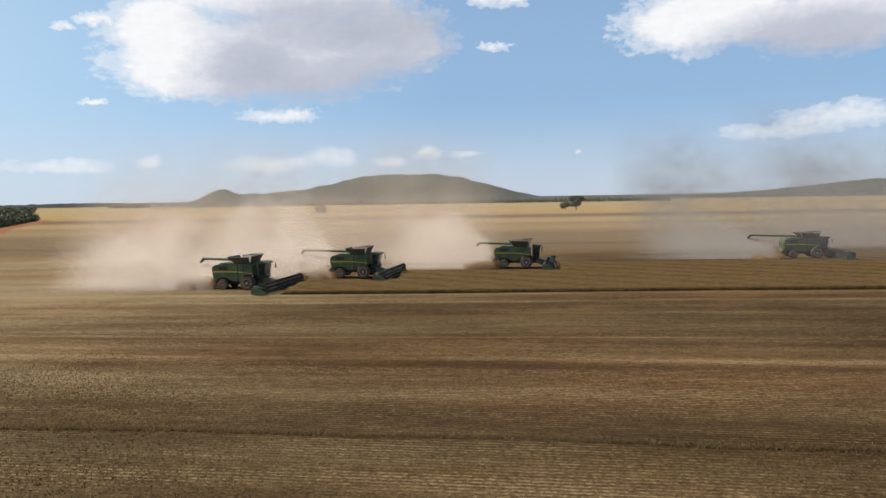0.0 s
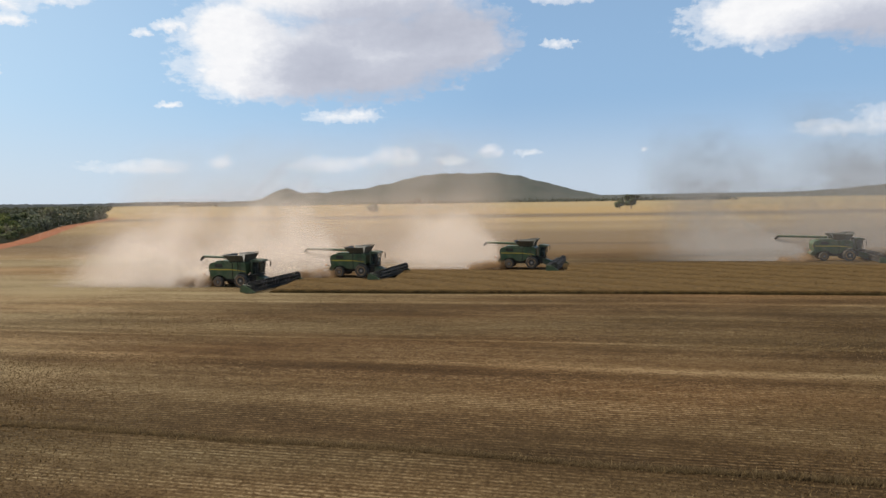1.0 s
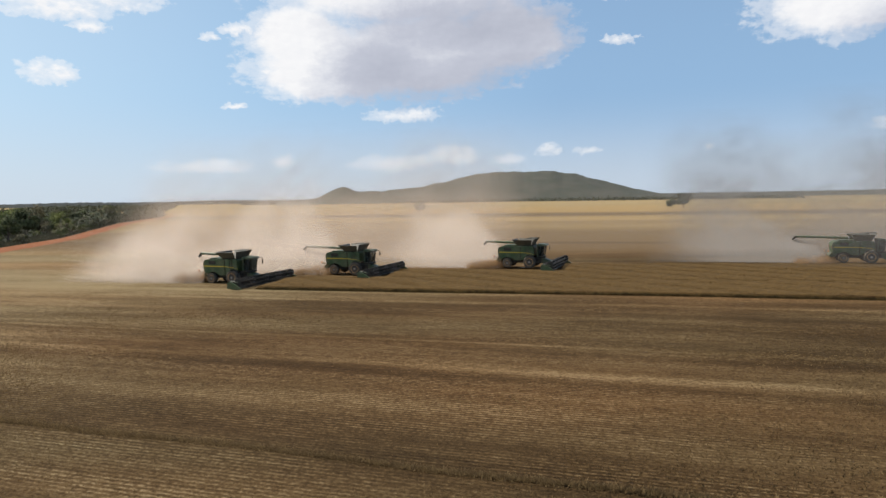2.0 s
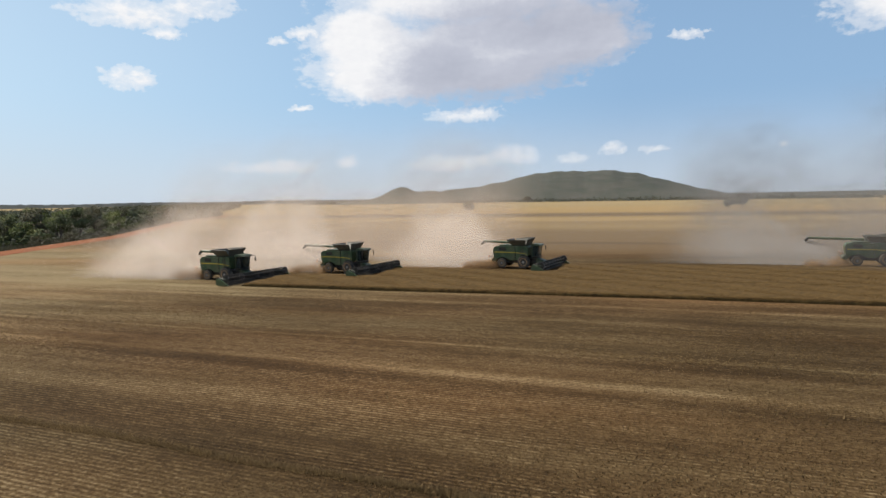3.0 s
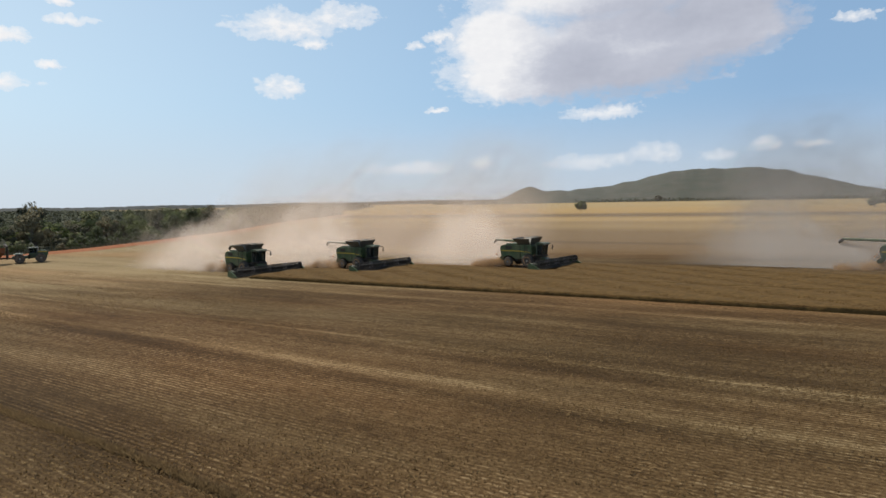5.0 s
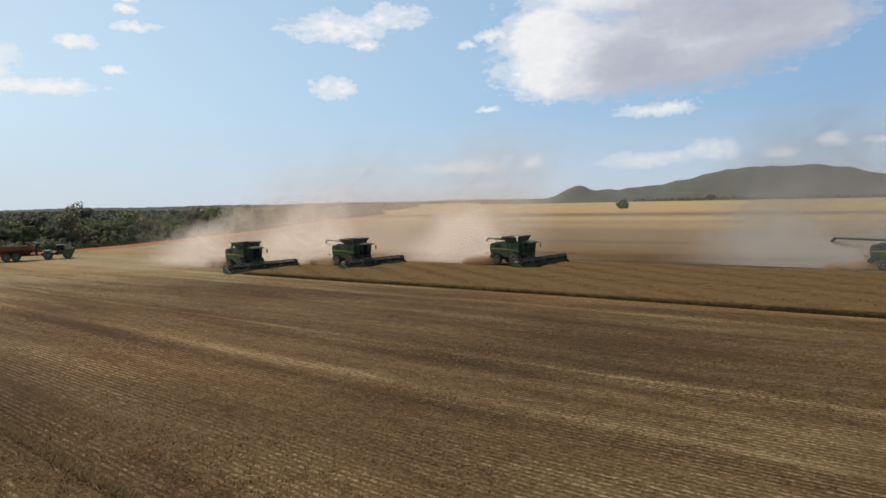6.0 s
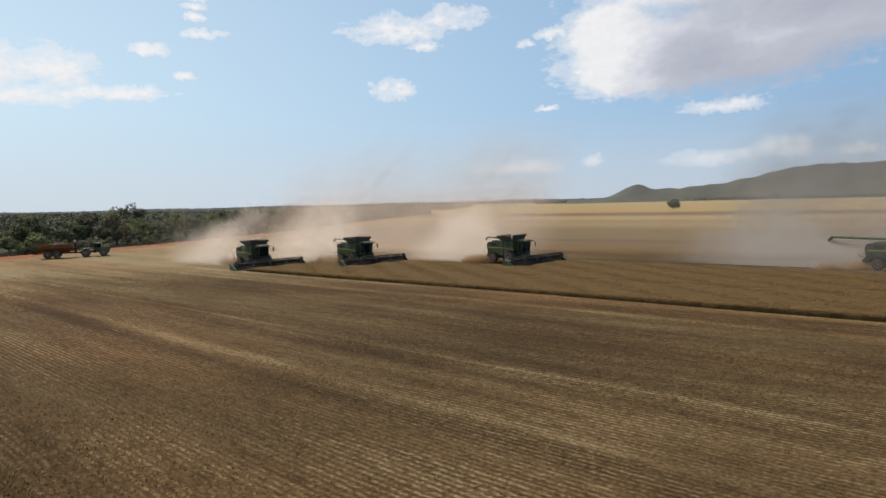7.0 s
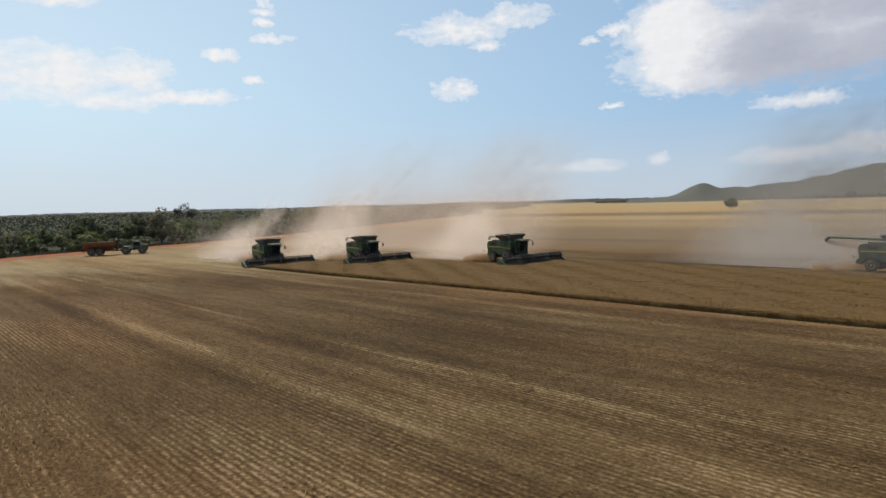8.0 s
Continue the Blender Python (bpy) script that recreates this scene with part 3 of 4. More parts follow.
def quads_cloud(centres, size, rng, aspect=1.0, tri=False):
    """Small loose scraps, each its own island, turned at random."""
    n = len(centres)
    a = rng.normal(size=(n, 3))
    a /= np.linalg.norm(a, axis=1, keepdims=True)
    b = np.cross(a, rng.normal(size=(n, 3)))
    b /= np.linalg.norm(b, axis=1, keepdims=True)
    s = np.asarray(size).reshape(-1, 1) * np.ones((n, 1))
    if tri:
        vs = np.stack([centres + a * s * 0.66, centres + (-0.5 * a + 0.75 * b) * s * 0.66, centres + (-0.5 * a - 0.75 * b) * s * 0.66], 1)
        return vs.reshape(-1, 3), np.arange(3 * n).reshape(-1, 3)
    a, b = a * s * 0.5, b * s * 0.5 * aspect
    vs = np.stack([centres - a - b, centres + a - b, centres + a + b, centres - a + b], 1)
    return vs.reshape(-1, 3), np.arange(4 * n).reshape(-1, 4)


def leaf_cloud(centres, outward, size, rng, aspect=0.7):
    """Scraps of foliage that lie roughly along the outside of a crown; outward also shades them."""
    n = len(centres)
    out = outward / np.maximum(np.linalg.norm(outward, axis=1, keepdims=True), 1e-6)
    nrm = out + 0.55 * rng.normal(size=(n, 3))
    nrm /= np.linalg.norm(nrm, axis=1, keepdims=True)
    a = np.cross(nrm, rng.normal(size=(n, 3)))
    a /= np.linalg.norm(a, axis=1, keepdims=True)
    b = np.cross(nrm, a)
    s = np.asarray(size).reshape(-1, 1) * np.ones((n, 1))
    a, b = a * s * 0.5, b * s * 0.5 * aspect
    vs = np.stack([centres - a - b, centres + a - b, centres + a + b, centres - a + b], 1)
    shade = out + 0.16 * rng.normal(size=(n, 3))
    shade /= np.linalg.norm(shade, axis=1, keepdims=True)
    return vs.reshape(-1, 3), np.arange(4 * n).reshape(-1, 4), np.repeat(shade, 4, axis=0)


def foliage(name, v, f, shade, mat, parent=None):
    ob = mesh_part(name, v, f, mat, parent)
    ob.data.polygons.foreach_set("use_smooth", np.ones(len(f), bool))
    ob.data.normals_split_custom_set_from_vertices(shade.tolist())
    return ob


# ---- ground, crop, stubble ----
def lane_y(x, v):
    """y of the lane line v at x; the drilled rows fan slightly."""
    xc = np.clip(x, -200, 220)
    return v * (1 + 0.0014 * xc) - 0.168 * xc


def spaced(fine, near, far, grow=1.22):
    """Grid lines: even near the middle, wider and wider out to far."""
    side, x, step = [], near, fine
    while x < far:
        side.append(x)
        step *= grow
        x += step
    side.append(far)
    mid = np.arange(-near + fine, near - fine / 2, fine)
    return np.concatenate([-np.array(side[::-1]), mid, side])


def build_ground():
    xs, ys = spaced(4, 160, 4700), spaced(4, 180, 4700)
    gx, gy = np.meshgrid(xs, ys)
    gz = 0.05 * np.sin(gx * 0.09 + 1.3 * np.sin(gy * 0.05)) + 0.04 * np.sin(gy * 0.17 + gx * 0.03)
    gz *= np.clip(1 - np.hypot(gx, gy) / 600, 0, 1)
    verts = np.stack([gx, gy, gz], -1).reshape(-1, 3)
    nx = len(xs)
    i = (np.arange(len(ys) - 1)[:, None] * nx + np.arange(nx - 1)).ravel()
    faces = np.stack([i, i + 1, i + 1 + nx, i + nx], 1)
    ob = mesh_part("ground", verts, faces, GROUND)
    tagged(ob, "harvested wheat field of brown soil and straw stubble", "ground", kind="structure")


# lanes still standing: from v0 to v1, ahead of x0
LANES = [(82.4, 94.6, -20.5), (94.6, 105.2, -6.5), (105.2, 115.0, 19.5), (115.0, 126.0, 73.0)]


def build_crop():
    rng = np.random.default_rng(5)
    vs, fs, base = [], [], 0
    for v0, v1, x0 in LANES:
        xs = np.concatenate([[x0], np.arange(x0, 260, 1.1)])
        vv = np.concatenate([[v0 + 0.04], np.linspace(v0, v1, 16), [v1]])
        gx, gv = np.meshgrid(xs, vv)
        gy = lane_y(gx, gv)
        gz = 0.42 + 0.06 * np.sin(gx * 0.7 + gv) + 0.02 * rng.normal(size=gx.shape)
        gz[1] *= rng.uniform(0.8, 0.98, gz.shape[1])
        gz[0], gz[-1], gz[:, 0] = -0.05, -0.05, -0.05
        gx[:, 0] -= 0.8
        gy[1:-1] += 0.05 * rng.normal(size=gy[1:-1].shape)
        gx[:, 1:] += 0.05 * rng.normal(size=gx[:, 1:].shape)
        n = len(xs)
        vs.append(np.stack([gx, gy, gz], -1).reshape(-1, 3))
        i = (np.arange(len(vv) - 1)[:, None] * n + np.arange(n - 1)).ravel()
        fs.append(np.stack([i, i + 1, i + 1 + n, i + n], 1) + base)
        base += len(vs[-1])
    crop = mesh_part("standing_wheat", np.concatenate(vs), np.concatenate(fs), CROP)
    tagged(crop, "standing ripe brown wheat crop ahead of the combines", "crop", kind="stuff")
    # heads that break the surface and the cut face
    px, pv = [], []
    for v0, v1, x0 in LANES:
        n = int((200 - x0) * (v1 - v0) * 22)
        px.append(rng.uniform(x0, 200, n))
        pv.append(rng.uniform(v0 - 0.1, v1, n))
        if v0 < 83:
            px.append(rng.uniform(x0, 200, 16000))
            pv.append(v0 + 0.1 + np.abs(rng.normal(0, 0.15, 16000)))
    px, pv = np.concatenate(px), np.concatenate(pv)
    v, f = blades(px, lane_y(px, pv), 0.3, rng.uniform(0.41, 0.53, len(px)), rng.uniform(0.06, 0.16, len(px)), rng)
    tagged(mesh_part("wheat_heads", v, f, WHEAT), "loose heads and stalks of ripe wheat", "crop", kind="stuff")


def blades(x, y, z0, z1, w, rng, lean=0.12):
    n = len(x)
    a = rng.uniform(0, math.pi, n)
    dx, dy = np.cos(a) * w / 2, np.sin(a) * w / 2
    z0 = np.zeros(n) + z0
    tip = np.stack([x + rng.normal(0, lean, n), y + rng.normal(0, lean, n), np.zeros(n) + z1], 1)
    v = np.stack([np.stack([x - dx, y - dy, z0], 1), np.stack([x + dx, y + dy, z0], 1), tip], 1).reshape(-1, 3)
    return v, np.arange(3 * n).reshape(-1, 3)


def build_stubble():
    rng = np.random.default_rng(9)
    px, pv, hh = [], [], []
    for v0, v1, row, gap, xa, xb in ((14, 48, 0.32, 0.075, -32, 125), (48, 66, 0.32, 0.26, -45, 135), (66, 82, 0.64, 0.3, -60, 140)):
        for v in np.arange(v0, v1, row):
            n = int((xb - xa) / gap)
            at = rng.uniform(xa, xb, n)
            keep = rng.random(n) < 0.45 + 0.55 * np.sin(at * 5.0 + 7 * v + 2 * np.sin(at * 1.7)) ** 2
            px.append(at[keep])
            pv.append(v + 0.08 + rng.normal(0, 0.045, n)[keep])
    px, pv = np.concatenate(px), np.concatenate(pv)
    n = len(px)
    v, f = blades(px, lane_y(px, pv), -0.04, rng.uniform(0.03, 0.09, n), rng.uniform(0.04, 0.1, n), rng, 0.06)
    tagged(mesh_part("stubble", v, f, STALK), "short straw stubble standing in drilled rows", "stubble", kind="stuff")
    # straw lying in windrows along the lanes
    px, pv = [], []
    for vc, w, k in ((25.5, 1.2, 8000), (41.5, 1.0, 8000), (46.5, 1.2, 6000), (55.6, 0.4, 8000), (65.0, 0.6, 7000), (75.0, 0.8, 7000)):
        heap = rng.uniform(-60, 130, 45)
        px.append(rng.choice(heap, k // 2) + rng.normal(0, 2.2, k // 2))
        pv.append(vc + rng.normal(0, w, k // 2))
    px, pv = np.concatenate(px), np.concatenate(pv)
    c = np.stack([px, lane_y(px, pv), rng.uniform(0.06, 0.13, len(px))], 1)
    a = rng.normal(0, 0.9, len(px))
    along = np.stack([np.cos(a), np.sin(a), rng.normal(0, 0.12, len(px))], 1) * rng.uniform(0.05, 0.14, (len(px), 1))
    over = np.stack([-np.sin(a), np.cos(a), rng.normal(0, 0.3, len(px))], 1) * rng.uniform(0.01, 0.025, (len(px), 1))
    v = np.stack([c - along - over, c + along - over, c + along + over, c - along + over], 1).reshape(-1, 3)
    f = np.arange(len(v)).reshape(-1, 4)
    tagged(mesh_part("loose_straw", v, f, STALK), "pale loose straw lying along the harvested lanes", "straw", kind="stuff")
    # a narrow strip missed by the header
    k = 42000
    px = rng.uniform(-60, 75, k)
    py = lane_y(px, 32.0) - 0.0002 * px ** 2 + 0.12 * np.sin(px * 0.35) + rng.normal(0, 0.15, k)
    v, f = blades(px, py, -0.04, rng.uniform(0.07, 0.23, k), rng.uniform(0.03, 0.07, k), rng, 0.12)
    tagged(mesh_part("uncut_strip", v, f, STRIP), "thin dark strip of uncut weedy stalks", "uncut strip", kind="stuff")


# ---- track ----
def road_x(y):
    return np.interp(y, [-60, 40, 67, 90, 125, 200, 293, 342, 520, 640, 760, 1200], [-84, -95, -101, -108, -114, -145, -200, -229, -312, -620, -930, -2070])


def build_road():
    ys = np.concatenate([np.arange(-60, 520, 4.0), np.arange(520, 1200, 20)])
    w = np.interp(np.arange(-6, 7) / 6.0, [-1, 1], [-1, 1])
    rng = np.random.default_rng(3)
    vs = []
    for y in ys:
        for j, k in enumerate(w):
            half = 4.3 + rng.normal(0, 0.35) * (abs(k) > 0.9)
            z = 0.10 + 0.09 * math.exp(-((abs(k) - 0.85) / 0.12) ** 2) - 0.05 * math.exp(-((abs(k) - 0.4) / 0.12) ** 2)
            if abs(k) == 1:
                z = -0.05
            vs.append((road_x(y) + half * k, y + 0.3 * k, z))
    n = len(w)
    i = (np.arange(len(ys) - 1)[:, None] * n + np.arange(n - 1)).ravel()
    ob = mesh_part("road", vs, np.stack([i, i + 1, i + 1 + n, i + n], 1), RED_EARTH)
    tagged(ob, "red earth farm track along the edge of the field", "road", kind="structure")


# ---- hills ----
def smooth(a, b, x):
    k = np.clip((x - a) / (b - a), 0, 1)
    return k * k * (3 - 2 * k)


def build_hills():
    mat = stuff_material("hill_scrub", [(0.0, (0.058, 0.064, 0.048)), (1.0, (0.068, 0.072, 0.054))], 0.0, patch=(0.02, (0.09, 0.085, 0.066)))

    wood = stuff_material("far_wood", [(0.0, (0.018, 0.023, 0.02)), (1.0, (0.026, 0.03, 0.026))], 0.0, patch=(0.01, (0.03, 0.033, 0.028)))

    def ridge(name, az0, az1, dist, crest, label, depth=500.0):
        az = np.radians(np.arange(az0, az1, 0.15))
        rows = np.linspace(-1, 1, 21)
        rng = np.random.default_rng(int(dist))
        vs = []
        for r in rows:
            for a in az:
                d = math.degrees(a)
                h = (dist * math.tan(math.radians(crest(d))) + 11.9) if crest(d) > -0.2 else 0
                bumpy = noise.noise((d * 0.9, r * 2.2, dist)) * 0.06 + noise.noise((d * 3.1, r * 5, dist)) * 0.02
                z = max(0, h) * (1 - r * r) * (1 + bumpy) - 1.0
                rr = dist + r * depth
                vs.append((rr * math.sin(a), rr * math.cos(a), z))
        n = len(az)
        i = (np.arange(len(rows) - 1)[:, None] * n + np.arange(n - 1)).ravel()
        ob = mesh_part(name, vs, np.stack([i, i + 1, i + 1 + n, i + n], 1), wood if name == "far_rise" else mat)
        for p in ob.data.polygons:
            p.use_smooth = True
        tagged(ob, label, "hill", kind="structure")

    def main(d):
        a = 2.22 * (0.42 * smooth(-19, -13.5, d) + 0.58 * smooth(-13.5, -5, d)) * (1 - smooth(-1.5, 10.5, d)) - 0.05
        b = 0.95 * math.exp(-((d + 18.6) / (1.7 if d < -18.6 else 1.2)) ** 2) + 0.75 * math.exp(-((d + 15.8) / 2.4) ** 2)
        return max(a, b * 0.96)

    ridge("hill", -24, 13, 2300, main, "long low scrub-covered hill behind the fields")
    ridge("far_ridge", 8, 52, 2900, lambda d: 0.12 + 0.95 * smooth(22, 36, d), "low distant scrub ridge", 400)
    ridge("far_rise", -95, -14, 3900, lambda d: 0.11 + 0.03 * math.sin(d * 0.6) + 0.05 * noise.noise((d * 2.3, 1.0, 0)) + 0.04 * noise.noise((d * 6.0, 2.0, 0)), "flat wooded horizon", 400)


# ---- trees ----
def tree_mesh_data(seed, h, spread, leaves, leaf, flat=0.7, bare=0.35, full=1.0):
    rng = np.random.default_rng(seed)
    bm = B()
    tube(bm, (0, 0, -0.2), (0.1 * h * rng.normal() * 0.3, 0, h * bare), 0.045 * h, 0.03 * h, 7)
    top = Vector((0, 0, h * bare))
    tips = []
    for k in range(7):
        a = k * 2.4 + rng.uniform(0, 0.6)
        reach = spread * rng.uniform(0.35, 0.85)
        tip = Vector((math.cos(a) * reach, math.sin(a) * reach, h * rng.uniform(max(0.25, bare + 0.12), 0.92)))
        mid = top.lerp(tip, 0.5) + Vector((0, 0, h * 0.05))
        tube(bm, top - Vector((0, 0, 0.1 * h * rng.random())), mid, 0.02 * h, 0.013 * h, 5)
        tube(bm, mid, tip, 0.013 * h, 0.004 * h, 5)
        tips += [tip, mid.lerp(tip, 0.6)]
    tips.append(Vector((0, 0, h * 0.9)))
    cs, ls = [], []
    for p in tips:
        r = full * spread * rng.uniform(0.22, 0.42)
        n = leaves // len(tips)
        d = rng.normal(size=(n, 3))
        d /= np.linalg.norm(d, axis=1, keepdims=True)
        rad = r * rng.uniform(0.35, 1.05, (n, 1)) ** 0.6
        cs.append(np.array(p) + d * rad * np.array([1, 1, flat]))
        ls.append(d * rad)
    c, local = np.concatenate(cs), np.concatenate(ls)
    c[:, 2] = np.maximum(c[:, 2], h * 0.04)
    heart = np.array([0, 0, h * 0.5])
    leafy = leaf_cloud(c, (c - heart) * np.array([1, 1, 1.3]) + local * 0.8 + np.array([0, 0, 0.25 * spread]), rng.uniform(0.6, 1.3, len(c)) * leaf, rng)
    return bm, leafy


def build_tree(name, seed, h, spread, leaves, leaf, mat, label, bare=0.3, full=1.0):
    bm, leafy = tree_mesh_data(seed, h, spread, leaves, leaf, bare=bare, full=full)
    ob = thing(name, label, "tree" if name == "tree" else "bush", pose(0, 0, 0))
    part("trunk", bm, BARK, ob, "grey-brown trunk and limbs")
    foliage("crown", *leafy, mat, ob)
    return ob


def build_bushland():
    rng = np.random.default_rng(21)
    kinds = [
        build_tree("tree", 1, 5.0, 3.0, 1400, 0.30, LEAF, "dark green savanna tree in the bush beside the track", 0.1),
        build_tree("tree", 2, 6.5, 3.4, 1400, 0.32, LEAF_B, "olive-grey savanna tree with an open crown", 0.14),
        build_tree("tree", 3, 4.2, 2.6, 1300, 0.28, LEAF_C, "bright green bushy tree beside the track", 0.1),
        build_tree("bush", 4, 2.4, 2.0, 480, 0.26, LEAF, "low dark green bush in dry grass", 0.12),
        build_tree("bush", 5, 2.0, 1.9, 420, 0.26, LEAF_B, "low greyish olive bush in dry grass", 0.12),
    ]
    first = [True] * len(kinds)
    for n in range(360):
        y = 28 + 410 * rng.random() ** 1.35
        back = 6.5 + 95 * rng.random() ** 1.7
        k = int(rng.choice(5, p=[0.3, 0.25, 0.15, 0.17, 0.13]))
        if back < 15 and k < 3:
            k = 3 + k % 2
        s = rng.uniform(0.7, 1.25) if rng.random() < 0.7 else rng.uniform(1.3, 2.1)
        m = pose(float(road_x(y)) - back, y, 0, 0, 0, rng.uniform(0, 360)) @ Matrix.Diagonal((s, s, s * rng.uniform(0.85, 1.15), 1))
        if first[k]:
            kinds[k].matrix_world = m
            first[k] = False
        else:
            c = copy_thing(kinds[k], m)
            c.matrix_basis = m
    # dry grass between track and bush
    n = 16000
    y = rng.uniform(20, 330, n)
    x = road_x(y) - 4.6 - 14 * rng.random(n) ** 1.6
    v, f = blades(x, y, 0, rng.uniform(0.25, 1.0, n), rng.uniform(0.15, 0.6, n), rng, 0.25)
    tagged(mesh_part("dry_grass", v, f, LEAF_B), "dry olive grass along the track", "grass", kind="stuff")
    # the woods beyond, too deep to count
    cs, outs = [], []
    for n in range(3600):
        d = 70 + 1500 * rng.random() ** 2.0
        y = rng.uniform(-60, 380) + d * rng.uniform(-0.1, 0.9)
        x = float(road_x(min(y, 1200))) - d
        s = rng.uniform(2.0, 4.5) * (1 + d / 1500)
        m = 40 if d < 300 else 22
        tall = rng.uniform(0.25, 0.5)
        q = rng.normal(size=(m, 3))
        p = q * np.array([0.5, 0.5, tall]) * s + np.array([x, y, s * 0.75])
        p[:, 2] = np.clip(p[:, 2], 0.1, 8.5)
        cs.append(p)
        outs.append(q * 0.6 + np.array([0, 0, 0.9]))
    # its edge along the far stretch of the track
    for n in range(2600):
        y = 270 + 800 * rng.random() ** 1.3
        x = float(road_x(min(y, 1200))) - 7 - 330 * rng.random() ** 1.6
        s = rng.uniform(1.6, 4.6)
        q = rng.normal(size=(24, 3))
        p = q * np.array([0.5, 0.5, rng.uniform(0.3, 0.5)]) * s + np.array([x, y, s * 0.75])
        p[:, 2] = np.clip(p[:, 2], 0.1, 8.0)
        cs.append(p)
        outs.append(q * 0.6 + np.array([0, 0, 0.9]))
    # and a farther block of it
    for n in range(900):
        y = rng.uniform(760, 1500)
        x = -0.61 * y - 15 - 300 * rng.random()
        s = rng.uniform(2.5, 5.5)
        q = rng.normal(size=(16, 3))
        p = q * np.array([0.6, 0.6, 0.45]) * s + np.array([x, y, s * 0.75])
        p[:, 2] = np.clip(p[:, 2], 0.1, 9.0)
        cs.append(p)
        outs.append(q * 0.6 + np.array([0, 0, 0.9]))
    c = np.concatenate(cs)
    dist = np.hypot(c[:, 0], c[:, 1])
    leafy = leaf_cloud(c, np.concatenate(outs), rng.uniform(0.5, 1.1, len(c)) * (0.42 + dist / 480), rng)
    tagged(foliage("bushland", *leafy, SCRUB), "dense dark savanna bush reaching to the horizon", "woodland", kind="stuff")
    # a wooded line along the far edge of the fields
    n = 9000
    t = rng.random(n)
    c = np.stack([-1000 + 1500 * t, 1500 + 500 * (1 - t) + rng.normal(0, 30, n), np.abs(rng.normal(0, 3.0, n)) + 0.5], 1)
    v, f = quads_cloud(c, rng.uniform(2, 5, n), rng, 0.6)
    tagged(mesh_part("far_woods", v, f, SCRUB), "thin line of far trees along the fields", "woodland", kind="stuff")


def build_field_trees():
    for x, y, h, sp, seed, label in ((-108, 582, 8.5, 5.0, 11, "round lone tree standing in the golden field"), (121, 600, 12.5, 5.6, 12, "tall dark tree standing in the far field"),
                                     (112, 606, 7.5, 3.8, 13, "smaller tree beside a tall one in the far field"), (-196, 1540, 13.0, 8.0, 14, "tiny lone tree on the far field edge")):
        ob = build_tree("tree", seed, h, sp, 2600, 0.1 * h, LEAF if seed != 14 else LEAF_B, label, 0.22, 1.5)
        ob.location = (x, y, 0)


# ---- combine harvester ----
def build_wheel(parent, x, y, r, w, side, paint=None):
    wh = part("wheel", lathe_y(B(), [(0.16 * r, -0.06), (0.2 * r, 0.06)], (x, y + side * (w / 2 - 0.02), r), 12), STEEL, parent, "wheel hub")
    bm = lathe_y(B(), [(0.56 * r, -w / 2), (0.86 * r, -w / 2), (0.97 * r, -0.38 * w), (0.97 * r, 0.38 * w), (0.86 * r, w / 2), (0.56 * r, w / 2)], (x, y, r), 30)
    for k in range(22):  # lugs
        a = k * math.tau / 22
        m = Matrix.Translation((x, y, r)) @ Matrix.Rotation(-a, 4, "Y")
        for s in (-1, 1):
            box(bm, 0.95 * r, 1.0 * r, min(0, s * 0.45 * w), max(0, s * 0.45 * w), -0.035, 0.035, 0, m @ Matrix.Rotation(0.0 if s > 0 else math.tau / 44, 4, "Y"))
    part("tyre", bm, RUBBER, wh, "dusty black lugged tyre")
    part("rim", lathe_y(B(), [(0.62 * r, side * w * 0.40), (0.62 * r, side * w * 0.52), (0.55 * r, side * w * 0.50), (0.45 * r, side * w * 0.40), (0.12 * r, side * w * 0.46)], (x, y, r), 24), paint or RIM, wh, "dusty rim")
    return wh


